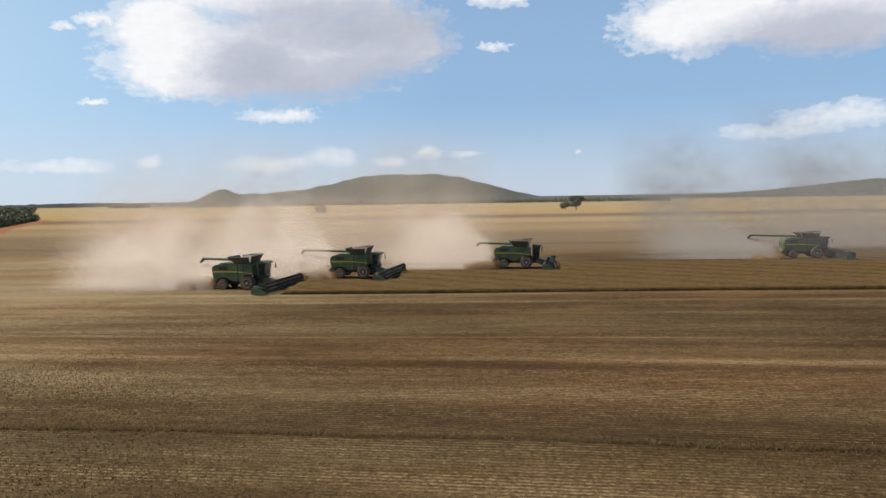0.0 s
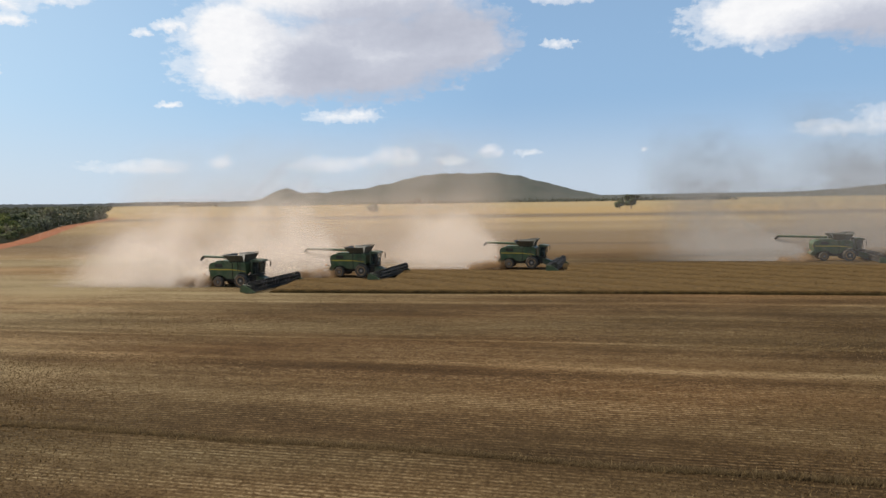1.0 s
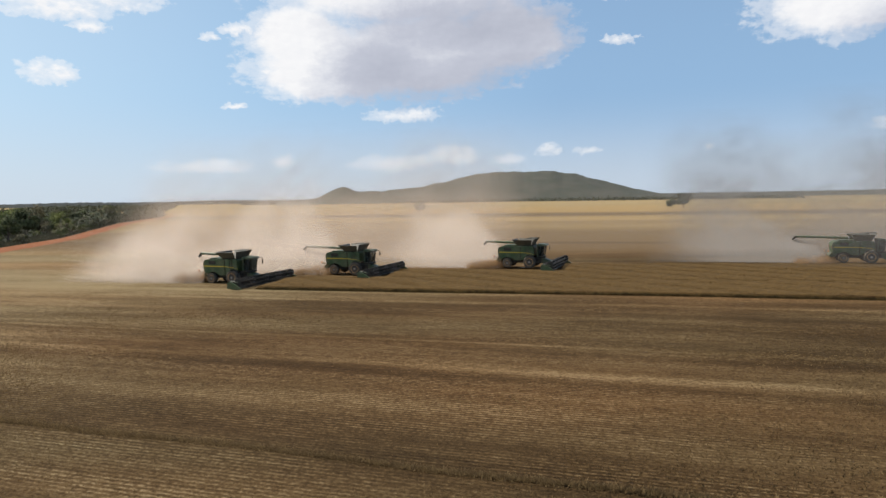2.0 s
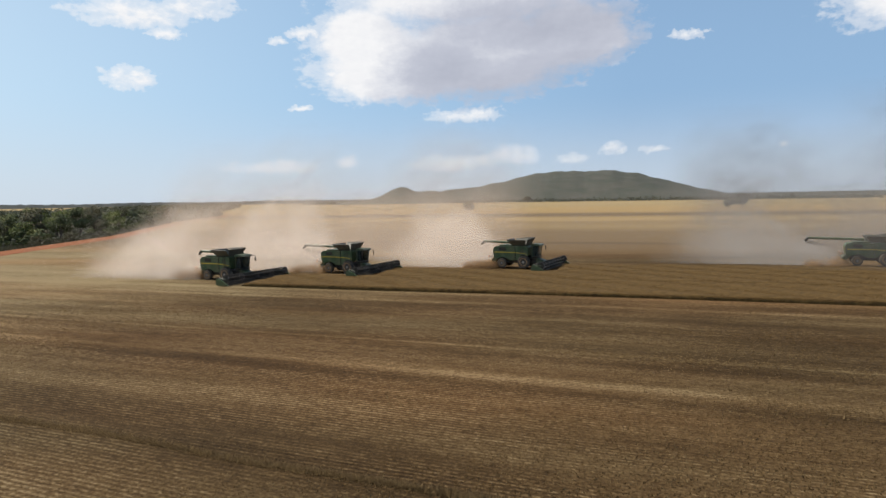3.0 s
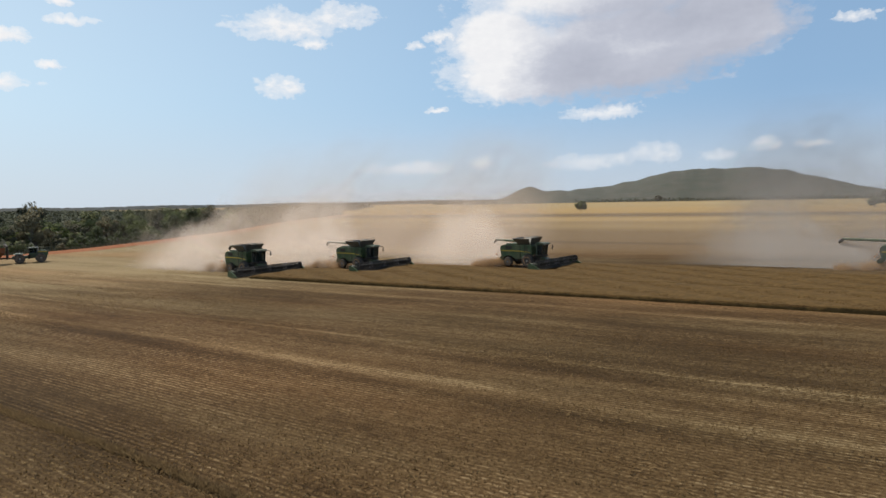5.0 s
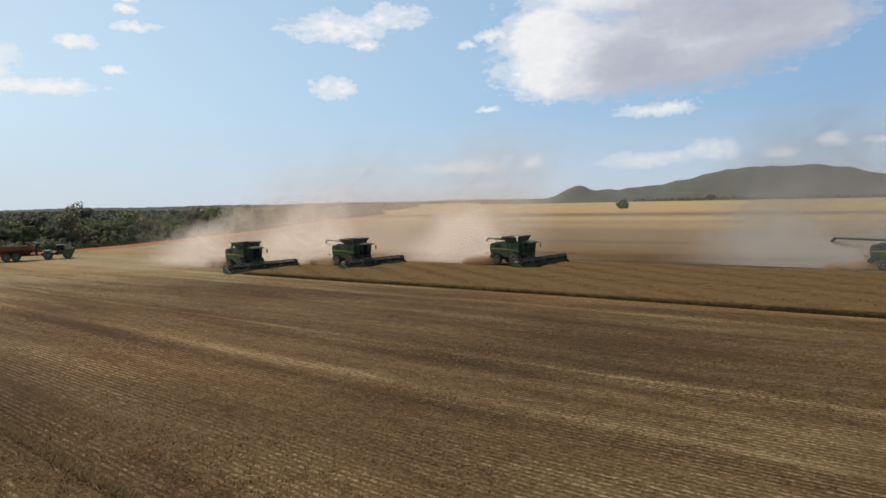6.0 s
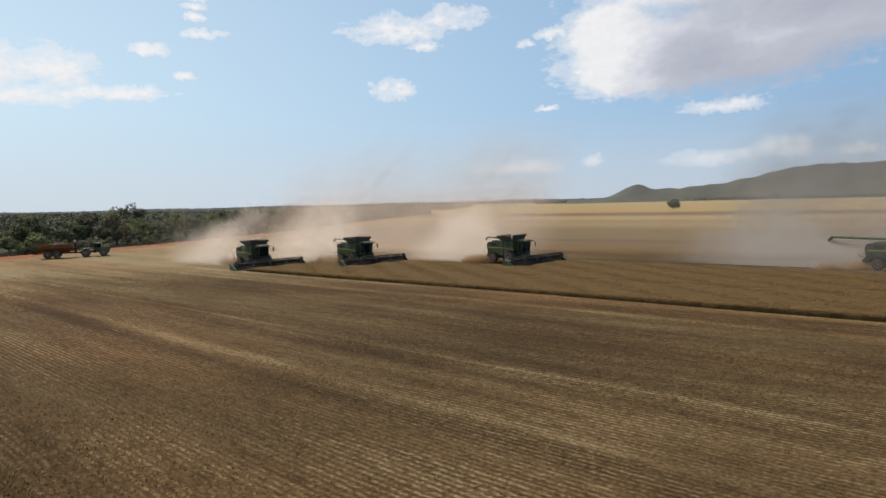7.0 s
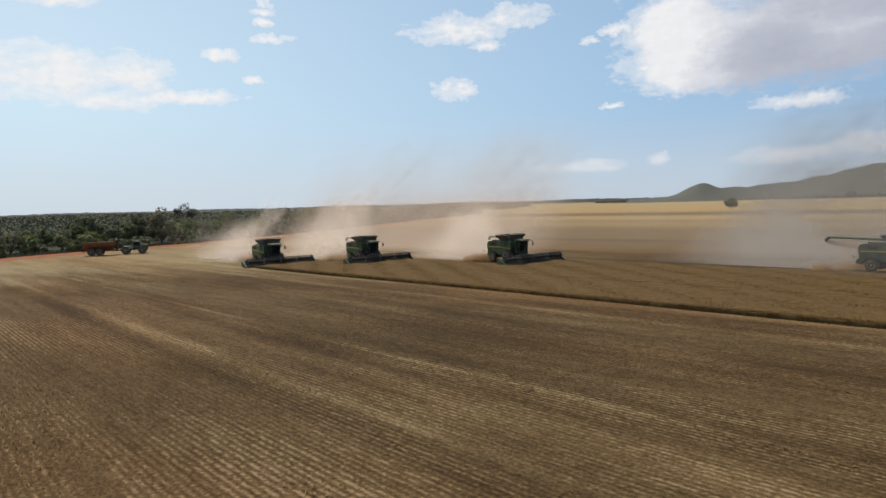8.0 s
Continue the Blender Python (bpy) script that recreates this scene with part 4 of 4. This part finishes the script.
def build_combine(x, y, z, heading, auger, label):
    ob = thing("combine_harvester", label, "combine harvester", pose(x, y, z, 0, 0, heading), "combines harvesting abreast")
    part("chassis", box(B(), -4.6, 1.6, -0.9, 0.9, 0.75, 1.5, 0.05), BLACK, ob)
    bm = tube(B(), (0, -1.9, 1.0), (0, 1.9, 1.0), 0.22, seg=10)
    part("front_axle", bm, DARK_GREEN, ob)
    part("rear_axle", tube(B(), (-3.75, -1.6, 0.75), (-3.75, 1.6, 0.75), 0.16, seg=8), DARK_GREEN, ob)
    for s in (-1, 1):
        build_wheel(ob, 0, s * 1.75, 1.0, 0.8, s)
        build_wheel(ob, -3.75, s * 1.55, 0.75, 0.6, s)
    # rear hood, arched over the rear wheels
    part("rear_hood", prism(B(), [(-5.3, 2.0), (-5.1, 1.45), (-4.75, 1.35), (-4.4, 1.6), (-3.9, 1.78), (-3.2, 1.7), (-2.8, 1.4), (-2.6, 1.2), (-1.55, 1.2), (-1.55, 3.42), (-4.7, 3.42), (-5.2, 3.25), (-5.4, 2.8)], -1.55, 1.55, 0.07), GREEN, ob, "green rounded rear hood with a dusty film")
    part("tank_side", prism(B(), [(-1.52, 1.2), (-1.1, 1.35), (-0.75, 1.95), (-0.2, 2.2), (0.35, 2.1), (0.58, 1.95), (0.58, 3.3), (0.2, 3.5), (-1.52, 3.5)], -1.6, 1.6, 0.06), GREEN, ob, "green side shields and grain tank body")
    part("panel_gap", box(B(), -1.56, -1.5, -1.63, 1.63, 1.3, 3.38), BLACK, ob)
    for s in (-1, 1):  # yellow side stripe, dropping towards the front
        part("stripe", prism(B(), [(-5.1, 2.42), (-5.1, 2.53), (-1.6, 2.53), (-0.1, 2.38), (0.8, 2.18), (-0.1, 2.30), (-1.6, 2.42)], s * 1.615 - 0.012, s * 1.615 + 0.012), YELLOW, ob, "yellow stripe")
        part("vent_screen", box(B(), -4.3, -3.1, s * 1.585 - 0.02, s * 1.585 + 0.02, 2.75, 3.25, 0.015), BLACK, ob)
        part("service_ladder", box(box(box(B(), -0.65, -0.6, s * 1.72 - 0.03, s * 1.72 + 0.03, 2.3, 3.6), -0.25, -0.2, s * 1.72 - 0.03, s * 1.72 + 0.03, 2.3, 3.6), -0.65, -0.2, s * 1.72 - 0.03, s * 1.72 + 0.03, 2.9, 2.95), BLACK, ob)
    part("engine_deck", box(B(), -4.4, -2.0, -1.3, 1.3, 3.42, 3.62, 0.06), DARK_GREEN, ob)
    part("exhaust", tube(B(), (-2.6, 0.9, 3.6), (-2.6, 0.9, 4.25), 0.1, seg=10), STEEL, ob)
    # grain tank extension: four flared sheets
    lo, hi = (-2.1, 0.1, 1.2), (-2.95, 0.65, 2.05)
    z0, z1 = 3.5, 4.5

    def sheet(a, b, c, d, name):
        bm = B()
        n = (Vector(b) - Vector(a)).cross(Vector(d) - Vector(a)).normalized() * 0.03
        p = [bm.verts.new(Vector(q)) for q in (a, b, c, d)]
        q = [bm.verts.new(Vector(k) + n) for k in (a, b, c, d)]
        bm.faces.new(p)
        bm.faces.new(q[::-1])
        for i in range(4):
            bm.faces.new((p[i], p[(i + 1) % 4], q[(i + 1) % 4], q[i]))
        return part(name, bm, TANK, ob, "dark flared grain tank sheet")

    for s in (-1, 1):
        sheet((lo[0], s * lo[2], z0), (lo[1], s * lo[2], z0), (hi[1] - 0.25, s * hi[2], z1), (hi[0] + 0.25, s * hi[2], z1), "tank_panel")
    sheet((lo[0], -lo[2], z0), (lo[0], lo[2], z0), (hi[0], hi[2] - 0.25, z1), (hi[0], -hi[2] + 0.25, z1), "tank_panel")
    sheet((lo[1], -lo[2], z0), (lo[1], lo[2], z0), (hi[1], hi[2] - 0.25, z1 + 0.1), (hi[1], -hi[2] + 0.25, z1 + 0.1), "tank_panel")
    bm = B()
    for k in range(6):
        yy = -1.3 + k * 0.52
        tube(bm, (0.4, yy, 4.1), (0.85, yy, 4.75), 0.03, seg=5)
        tube(bm, (0.85, yy, 4.75), (-0.7, yy, 4.7), 0.025, seg=5)
    tube(bm, (0.85, -1.45, 4.75), (0.85, 1.45, 4.75), 0.035, seg=6)
    tube(bm, (-0.7, -1.45, 4.7), (-0.7, 1.45, 4.7), 0.035, seg=6)
    part("tank_guard", bm, TANK, ob, "dark grille along the front of the tank")
    # cab
    cab = part("cab", box(B(), 1.05, 1.3, -0.95, 0.95, 1.75, 3.5, 0.04), DARK_GREEN, ob)
    cab.location.x = -0.1
    part("cab_floor", box(B(), 1.1, 2.2, -0.95, 0.95, 1.6, 1.85, 0.05), BLACK, cab)
    part("roof", prism(B(), [(1.0, 3.5), (2.45, 3.5), (2.62, 3.58), (2.4, 3.78), (1.2, 3.85), (1.0, 3.75)], -1.1, 1.1, 0.05), DARK_GREEN, cab, "dark green cab roof with lamps")
    for s in (-1, 1):
        part("pillar", tube(B(), (2.02, s * 0.9, 1.8), (2.28, s * 0.92, 3.52), 0.045, seg=6), BLACK, cab)
        part("side_window", prism(B(), [(1.3, 1.9), (2.0, 1.9), (2.25, 3.48), (1.3, 3.48)], s * 0.92 - 0.012, s * 0.92 + 0.012), GLASS, cab)
        part("mirror_arm", tube(tube(B(), (2.4, s * 1.0, 3.6), (2.6, s * 1.65, 3.5), 0.03, seg=5), (2.6, s * 1.65, 3.5), (2.6, s * 1.65, 2.6), 0.03, seg=5), BLACK, cab)
        part("mirror", box(B(), 2.55, 2.63, s * 1.65 - 0.14, s * 1.65 + 0.14, 2.75, 3.3, 0.03), BLACK, cab)
        part("work_lamp", tube(B(), (2.56, s * 0.7, 3.62), (2.66, s * 0.7, 3.62), 0.09, seg=8), STEEL, cab)
    bm = B()
    k = [bm.verts.new(p) for p in ((2.06, -0.9, 1.9), (2.06, 0.9, 1.9), (2.33, 0.9, 3.48), (2.33, -0.9, 3.48))]
    bm.faces.new(k)
    bmesh.ops.solidify(bm, geom=bm.faces[:], thickness=0.02)
    part("windscreen", bm, GLASS, cab)
    part("seat", box(box(B(), 1.45, 1.85, -0.28, 0.28, 1.85, 2.3, 0.06), 1.36, 1.5, -0.28, 0.28, 2.3, 3.0, 0.05), BLACK, cab)
    bm = B()
    for sy in (-1.05, -1.55):
        tube(bm, (1.3, sy, 1.85), (2.15, sy, 1.85), 0.03, seg=5)
        tube(bm, (2.1, sy, 1.85), (2.1, sy, 2.8), 0.025, seg=5)
    tube(bm, (1.3, -1.55, 2.8), (2.1, -1.55, 2.8), 0.025, seg=5)
    part("handrail", bm, BLACK, ob)
    part("platform", box(B(), 1.1, 2.15, -1.6, -0.95, 1.78, 1.84), BLACK, ob)
    # unloading auger folded back along the far side
    ang = part("unloading_auger", tube(tube(B(), (0.2, 1.75, 3.1), (0.0, 1.8, 3.72), 0.26, seg=12), (0.0, 1.8, 3.72), (-auger, 1.9, 3.95), 0.2, 0.18, 12), GREEN, ob, "long green unloading auger folded back")
    part("spout", tube(B(), (-auger + 0.05, 1.9, 3.98), (-auger - 0.5, 1.9, 3.45), 0.23, 0.2, 10), BLACK, ang, "black rubber spout")
    # rear: chopper, tailboard and marker lamps
    part("chopper", prism(B(), [(-5.1, 0.85), (-5.55, 0.8), (-5.75, 1.15), (-5.3, 1.6), (-4.6, 1.45)], -1.3, 1.3, 0.04), DARK_GREEN, ob)
    for s in (-1, 1):
        part("marker_arm", tube(B(), (-5.2, s * 1.5, 1.6), (-5.9, s * 1.75, 1.75), 0.025, seg=5), BLACK, ob)
        part("marker_lamp", box(B(), -5.95, -5.88, s * 1.75 - 0.1, s * 1.75 + 0.1, 1.68, 1.95, 0.02), LAMP_ORANGE, ob)
        part("tail_lamp", box(B(), -5.42, -5.36, s * 1.3 - 0.1, s * 1.3 + 0.1, 2.35, 2.55, 0.02), LAMP_RED, ob)
    # feeder house and wide draper header
    part("feeder_house", prism(B(), [(0.9, 1.1), (1.3, 1.75), (3.1, 1.15), (3.1, 0.35), (2.4, 0.45)], -0.75, 0.75, 0.04), DARK_GREEN, ob)
    hd = part("header", prism(B(), [(3.05, 0.22), (3.05, 0.95), (3.2, 1.05), (3.3, 1.0), (3.22, 0.3), (4.45, 0.12), (4.45, 0.08)], -6.55, 6.55, 0.015), BLACK, ob, "wide dark draper header close to the ground")
    part("top_beam", box(B(), 2.9, 3.12, -6.5, 6.5, 0.9, 1.1, 0.04), BLACK, hd)
    for s in (-1, 1):
        part("draper_belt", prism(B(), [(3.35, 0.36), (4.2, 0.2), (4.2, 0.24), (3.35, 0.4)], min(s * 0.9, s * 6.4), max(s * 0.9, s * 6.4)), BLACK, hd, "black canvas draper belt")
        part("divider", prism(B(), [(2.85, 0.15), (2.9, 0.95), (3.3, 1.1), (4.2, 0.72), (5.15, 0.12), (4.6, 0.06)], s * 6.6 - 0.13, s * 6.6 + 0.13, 0.05), GREEN, hd, "pointed green crop divider")
        part("reel_arm", tube(B(), (3.1, s * 6.25, 1.1), (4.25, s * 6.25, 0.95), 0.06, seg=6), DARK_GREEN, hd)
    reel = part("reel", tube(B(), (4.15, -6.1, 0.95), (4.15, 6.1, 0.95), 0.09, seg=10), BLACK, ob, "six-bat pickup reel with tines")
    for k in range(6):
        a = k * math.tau / 6 + 0.3
        bx, bz = 4.15 + 0.52 * math.cos(a), 0.95 + 0.52 * math.sin(a)
        bm = tube(B(), (bx, -6.1, bz), (bx, 6.1, bz), 0.05, seg=6)
        for i in range(80):
            yy = -6.05 + i * 0.152
            box(bm, bx - 0.012, bx + 0.012, yy - 0.01, yy + 0.01, bz - 0.22, bz)
        part("bat", bm, BLACK, reel)
    for s in (-1, 1):
        part("reel_shield", lathe_y(B(), [(0.52, -0.03), (0.56, 0.0), (0.52, 0.03)], (4.15, s * 6.16, 0.95), 18), BLACK, reel, "dark round end shield of the reel")
    for yy in (-6.1, -3.05, 0, 3.05, 6.1):
        bm = B()
        for k in range(6):
            a, b = k * math.tau / 6 + 0.3, (k + 1) * math.tau / 6 + 0.3
            p, q = (4.15 + 0.52 * math.cos(a), yy, 0.95 + 0.52 * math.sin(a)), (4.15 + 0.52 * math.cos(b), yy, 0.95 + 0.52 * math.sin(b))
            tube(bm, (4.15, yy, 0.95), p, 0.025, seg=5)
            tube(bm, p, q, 0.022, seg=5)
        part("spider", bm, STEEL, reel, "grey reel spider")
    return ob


# ---- tractor and grain bin ----
def build_tractor(m):
    ob = thing("tractor", "green articulated tractor at the edge of the field", "tractor", m)
    part("front_frame", box(B(), 0.3, 3.3, -0.55, 0.55, 0.9, 1.5, 0.05), DARK_GREEN, ob)
    part("rear_frame", box(B(), -2.9, 0.0, -0.6, 0.6, 0.9, 1.45, 0.05), DARK_GREEN, ob)
    part("hinge", tube(B(), (0.15, 0, 0.8), (0.15, 0, 1.6), 0.25, seg=10), BLACK, ob)
    part("bonnet", prism(B(), [(1.5, 1.5), (3.35, 1.4), (3.5, 1.7), (3.35, 2.35), (1.5, 2.55)], -0.6, 0.6, 0.08), GREEN, ob, "green engine bonnet")
    part("grille", box(B(), 3.42, 3.5, -0.45, 0.45, 1.5, 2.2, 0.02), BLACK, ob)
    cab = part("cab", box(B(), 0.1, 1.5, -0.85, 0.85, 1.5, 1.95, 0.05), DARK_GREEN, ob)
    part("roof", box(B(), 0.0, 1.65, -0.95, 0.95, 2.9, 3.12, 0.08), DARK_GREEN, cab)
    for sx in (0.15, 1.45):
        for sy in (-0.8, 0.8):
            part("pillar", box(B(), sx - 0.05, sx + 0.05, sy - 0.05, sy + 0.05, 1.95, 2.91), BLACK, cab)
    for s in (-1, 1):
        part("side_window", box(B(), 0.2, 1.4, s * 0.8 - 0.012, s * 0.8 + 0.012, 1.95, 2.89), GLASS, cab)
        part("fender", prism(B(), [(-2.6, 1.75), (-2.2, 1.95), (-0.9, 1.95), (-0.5, 1.75), (-0.9, 1.85), (-2.2, 1.85)], min(s * 0.6, s * 1.5), max(s * 0.6, s * 1.5)), GREEN, ob)
        part("stripe", box(B(), 1.6, 3.2, s * 0.61 - 0.01, s * 0.61 + 0.01, 2.1, 2.2), YELLOW, ob)
    part("rear_window", box(B(), 0.14, 0.16, -0.75, 0.75, 1.95, 2.89), GLASS, cab)
    part("windscreen", box(B(), 1.44, 1.46, -0.75, 0.75, 1.95, 2.89), GLASS, cab)
    part("exhaust", tube(B(), (1.7, -0.7, 2.3), (1.7, -0.7, 3.2), 0.08, seg=8), STEEL, ob)
    for x in (-1.6, 2.1):
        for s in (-1, 1):
            for yy in (0.95, 1.65):
                build_wheel(ob, x, s * yy, 0.95, 0.6, s, OLD_RIM)
    return ob


def build_bin(m):
    ob = thing("grain_cart", "rust-orange grain cart with tandem wheels and folded auger", "grain cart", m)
    bm = B()
    prof = [(-1.7, 3.1), (-1.7, 2.3), (-0.7, 1.3), (0.7, 1.3), (1.7, 2.3), (1.7, 3.1)]
    a = [bm.verts.new((-3.6, y, z)) for y, z in prof]
    b = [bm.verts.new((3.2 if z > 2 else 2.3, y, z)) for y, z in prof]
    bm.faces.new(a)
    bm.faces.new(b[::-1])
    for i in range(5):
        bm.faces.new((a[i], b[i], b[i + 1], a[i + 1]))
    bmesh.ops.solidify(bm, geom=bm.faces[:], thickness=0.04)
    part("hopper", bm, ORANGE, ob, "rust-orange steel hopper")
    for x in (-3.4, -2.2, -1.0, 0.2, 1.4, 2.6):
        for s in (-1, 1):
            part("rib", box(B(), x - 0.05, x + 0.05, s * 1.74 - 0.04, s * 1.74 + 0.04, 2.3, 3.1), ORANGE, ob)
    for s in (-1, 1):
        part("rim_rail", box(B(), -3.65, 3.25, s * 1.74 - 0.06, s * 1.74 + 0.06, 3.08, 3.2, 0.02), ORANGE, ob)
    part("grain", prism(B(), [(-3.5, 2.7), (-3.5, 3.0), (-1.0, 3.22), (1.5, 3.18), (3.0, 2.9), (3.0, 2.7)], -1.6, 1.6), WHEAT, ob, "heap of golden grain")
    part("frame", box(B(), -3.0, 3.9, -0.5, 0.5, 0.95, 1.25, 0.04), BLACK, ob)
    part("drawbar", tube(B(), (3.8, 0, 1.1), (4.85, 0, 0.8), 0.12, seg=8), BLACK, ob)
    for x in (-2.0, -0.2):
        for s in (-1, 1):
            build_wheel(ob, x, s * 1.45, 0.85, 0.65, s, OLD_RIM)
    au = part("auger", tube(tube(B(), (3.5, -0.6, 0.9), (3.6, -0.8, 3.4), 0.22, seg=10), (3.6, -0.8, 3.4), (3.3, 1.2, 3.8), 0.2, seg=10), BLACK, ob, "black folded unloading auger")
    part("spout", tube(B(), (3.3, 1.15, 3.85), (3.25, 1.6, 3.4), 0.22, seg=8), STEEL, au)
    part("rear_lamp", box(B(), -3.7, -3.62, -1.6, -1.3, 3.1, 3.4, 0.02), STEEL, ob)
    return ob


# ---- dust ----
COMBINES = [(-26.2, 90.0, 0.0, -10.5, 8.5), (-11.9, 101.0, 0.1, -10.5, 10.9), (14.0, 110.5, 0.2, -11.0, 8.3), (67.0, 119.0, 0.2, -11.0, 10.2)]


def specks(name, centres, radii, n, size, mat, rng, label):
    """Fine specks gathered in billows round the centres."""
    k = rng.choice(len(centres), n, p=radii / radii.sum())
    p = centres[k] + rng.normal(size=(n, 3)) * radii[k][:, None] * np.array([1, 1, 0.85])
    p[:, 2] = np.abs(p[:, 2]) + 0.02
    v, f = quads_cloud(p, rng.uniform(0.7, 1.3, n) * size, rng, tri=True)
    return tagged(mesh_part(name, v, f, mat), label, "dust" if "dust" in name else "chaff", "dust behind the combines", "stuff")


def curtain(name, x0, x1, y_of, height, label, mat=None):
    """A hanging, wavy sheet of thin dust over the line y_of(x)."""
    xs = np.linspace(x0, x1, 60)
    zs = np.linspace(0.05, height, 14)
    gx, gz = np.meshgrid(xs, zs)
    gy = y_of(gx) + 0.8 * gz + 0.5 * np.sin(gz * 0.2)
    n = len(xs)
    i = (np.arange(len(zs) - 1)[:, None] * n + np.arange(n - 1)).ravel()
    f = np.stack([i, i + 1, i + 1 + n, i + n], 1)
    ob = mesh_part(name, np.stack([gx, gy, gz], -1).reshape(-1, 3), f, mat or CURTAIN)
    uv = np.stack([(gx - x0) / (x1 - x0), gz / height], -1).reshape(-1, 2)
    ob.data.uv_layers.new(name="curtain").data.foreach_set("uv", uv[f.ravel()].astype(np.float32).ravel())
    return tagged(ob, label, "dust", "dust behind the combines", "stuff")


def build_dust():
    for k, (x, y, z, h, _) in enumerate(COMBINES):
        rng = np.random.default_rng(40 + k)
        reach = (17, 26, 18, 24)[k]
        # low billows: thick behind the machine, lifting and spreading
        n = 320
        s = 1.4 * (1 - np.sqrt(rng.random(n)))
        d = 6.3 + reach * s
        lift = 0.8 + 0.42 * (d - 6)
        c = np.stack([x - d, y + 0.07 * d + rng.normal(0, 1, n) * (0.8 + 2.4 * s), 0.2 + rng.random(n) ** 1.8 * lift], 1)
        r = (0.7 + 0.05 * (d - 6) + 0.1 * c[:, 2]) * rng.uniform(0.5, 1.5, n)
        if k < 2:
            specks("dust_plume", c, r, (170000, 110000)[k], 0.028, DUST, rng, "pale beige dust billowing behind a combine")
        length, tall = (26, 28, 24, 30)[k], (12, 15, 13, 11)[k]
        for off in ((-1.5, 0.1, 1.7), (-1.5, 0.1, 1.7), (-1.0, 1.0), (0.0,))[k]:
            # the last plume takes the copy with shade in its colour
            curtain("dust_plume", x - 5.0, x - 5.0 - length, lambda q: y + off - 0.07 * (q - x) * (1 + 0.4 * off), tall + off, "soft body of the dust plume behind a combine", PLUME if k < 3 else SHADED_PLUME)
        n = 60
        s = rng.random(n)
        d = 5.0 + 5.5 * s
        c = np.stack([x - d, y + 0.07 * d + rng.normal(0, 0.9, n), 0.1 + (1 - s) * 1.1 * rng.random(n)], 1)
        specks("chaff_spray", c, rng.uniform(0.25, 0.55, n), 45000 if k < 3 else 12000, 0.06, CHAFF, rng, "brown chaff and straw thrown out low behind a combine")
    # old dust spread thinly over the cut land; the right part has painted shade
    for back in (0, 6):
        curtain("dust_haze", -76, 15, lambda x: 120 + back - 0.02 * x + 2 * np.sin(x * 0.025), 27, "thin beige dust hanging behind the line of combines")
    curtain("dust_haze", 34, 140, lambda x: 130 + 2 * np.sin(x * 0.025), 25, "brownish dust hanging over the far lanes, painted darker for shade", SHADED_CURTAIN)
    # wide sheet added before the hill as painted haze, besides thin dust
    curtain("dust_haze", -92, 190, lambda x: 146 + 2 * np.sin(x * 0.025 + 1), 30, "thin dust over the field, also standing in for haze before the hill", THIN_HAZE)
    curtain("dust_haze", 40, 104, lambda x: 109 + 0 * x, 13, "thin brownish dust drifting past a combine, shade put into its colour", SHADED_VEIL)
    # dust that the wind has carried up
    for x0, x1, y, tall in ((-56, -26, 124, 30), (-24, 14, 123, 30)):
        curtain("dust_column", x0, x1, lambda x: y + 0 * x, tall, "tall brownish column of dust drifting up", COLUMN)
    # right-hand columns, coloured dark in place of real shade
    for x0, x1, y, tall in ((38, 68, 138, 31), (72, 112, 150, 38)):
        curtain("dust_column", x0, x1, lambda x: y + 0 * x, tall, "tall grey column of dust drifting up, painted dark as if in shade", SHADED_COLUMN)


build_ground()
build_road()
build_hills()
for cx, cy, cz, ch, al in COMBINES:
    build_combine(cx, cy, cz, ch, al, "green combine harvester cutting wheat with a wide dark header")
rig = pose(-89.0, 90.5, 0, 0, 0, 62)
build_tractor(rig @ pose(1.0, 0, 0))
build_bin(rig @ pose(-6.2, 0, 0))
build_field_trees()
build_bushland()
build_crop()
build_stubble()
build_dust()
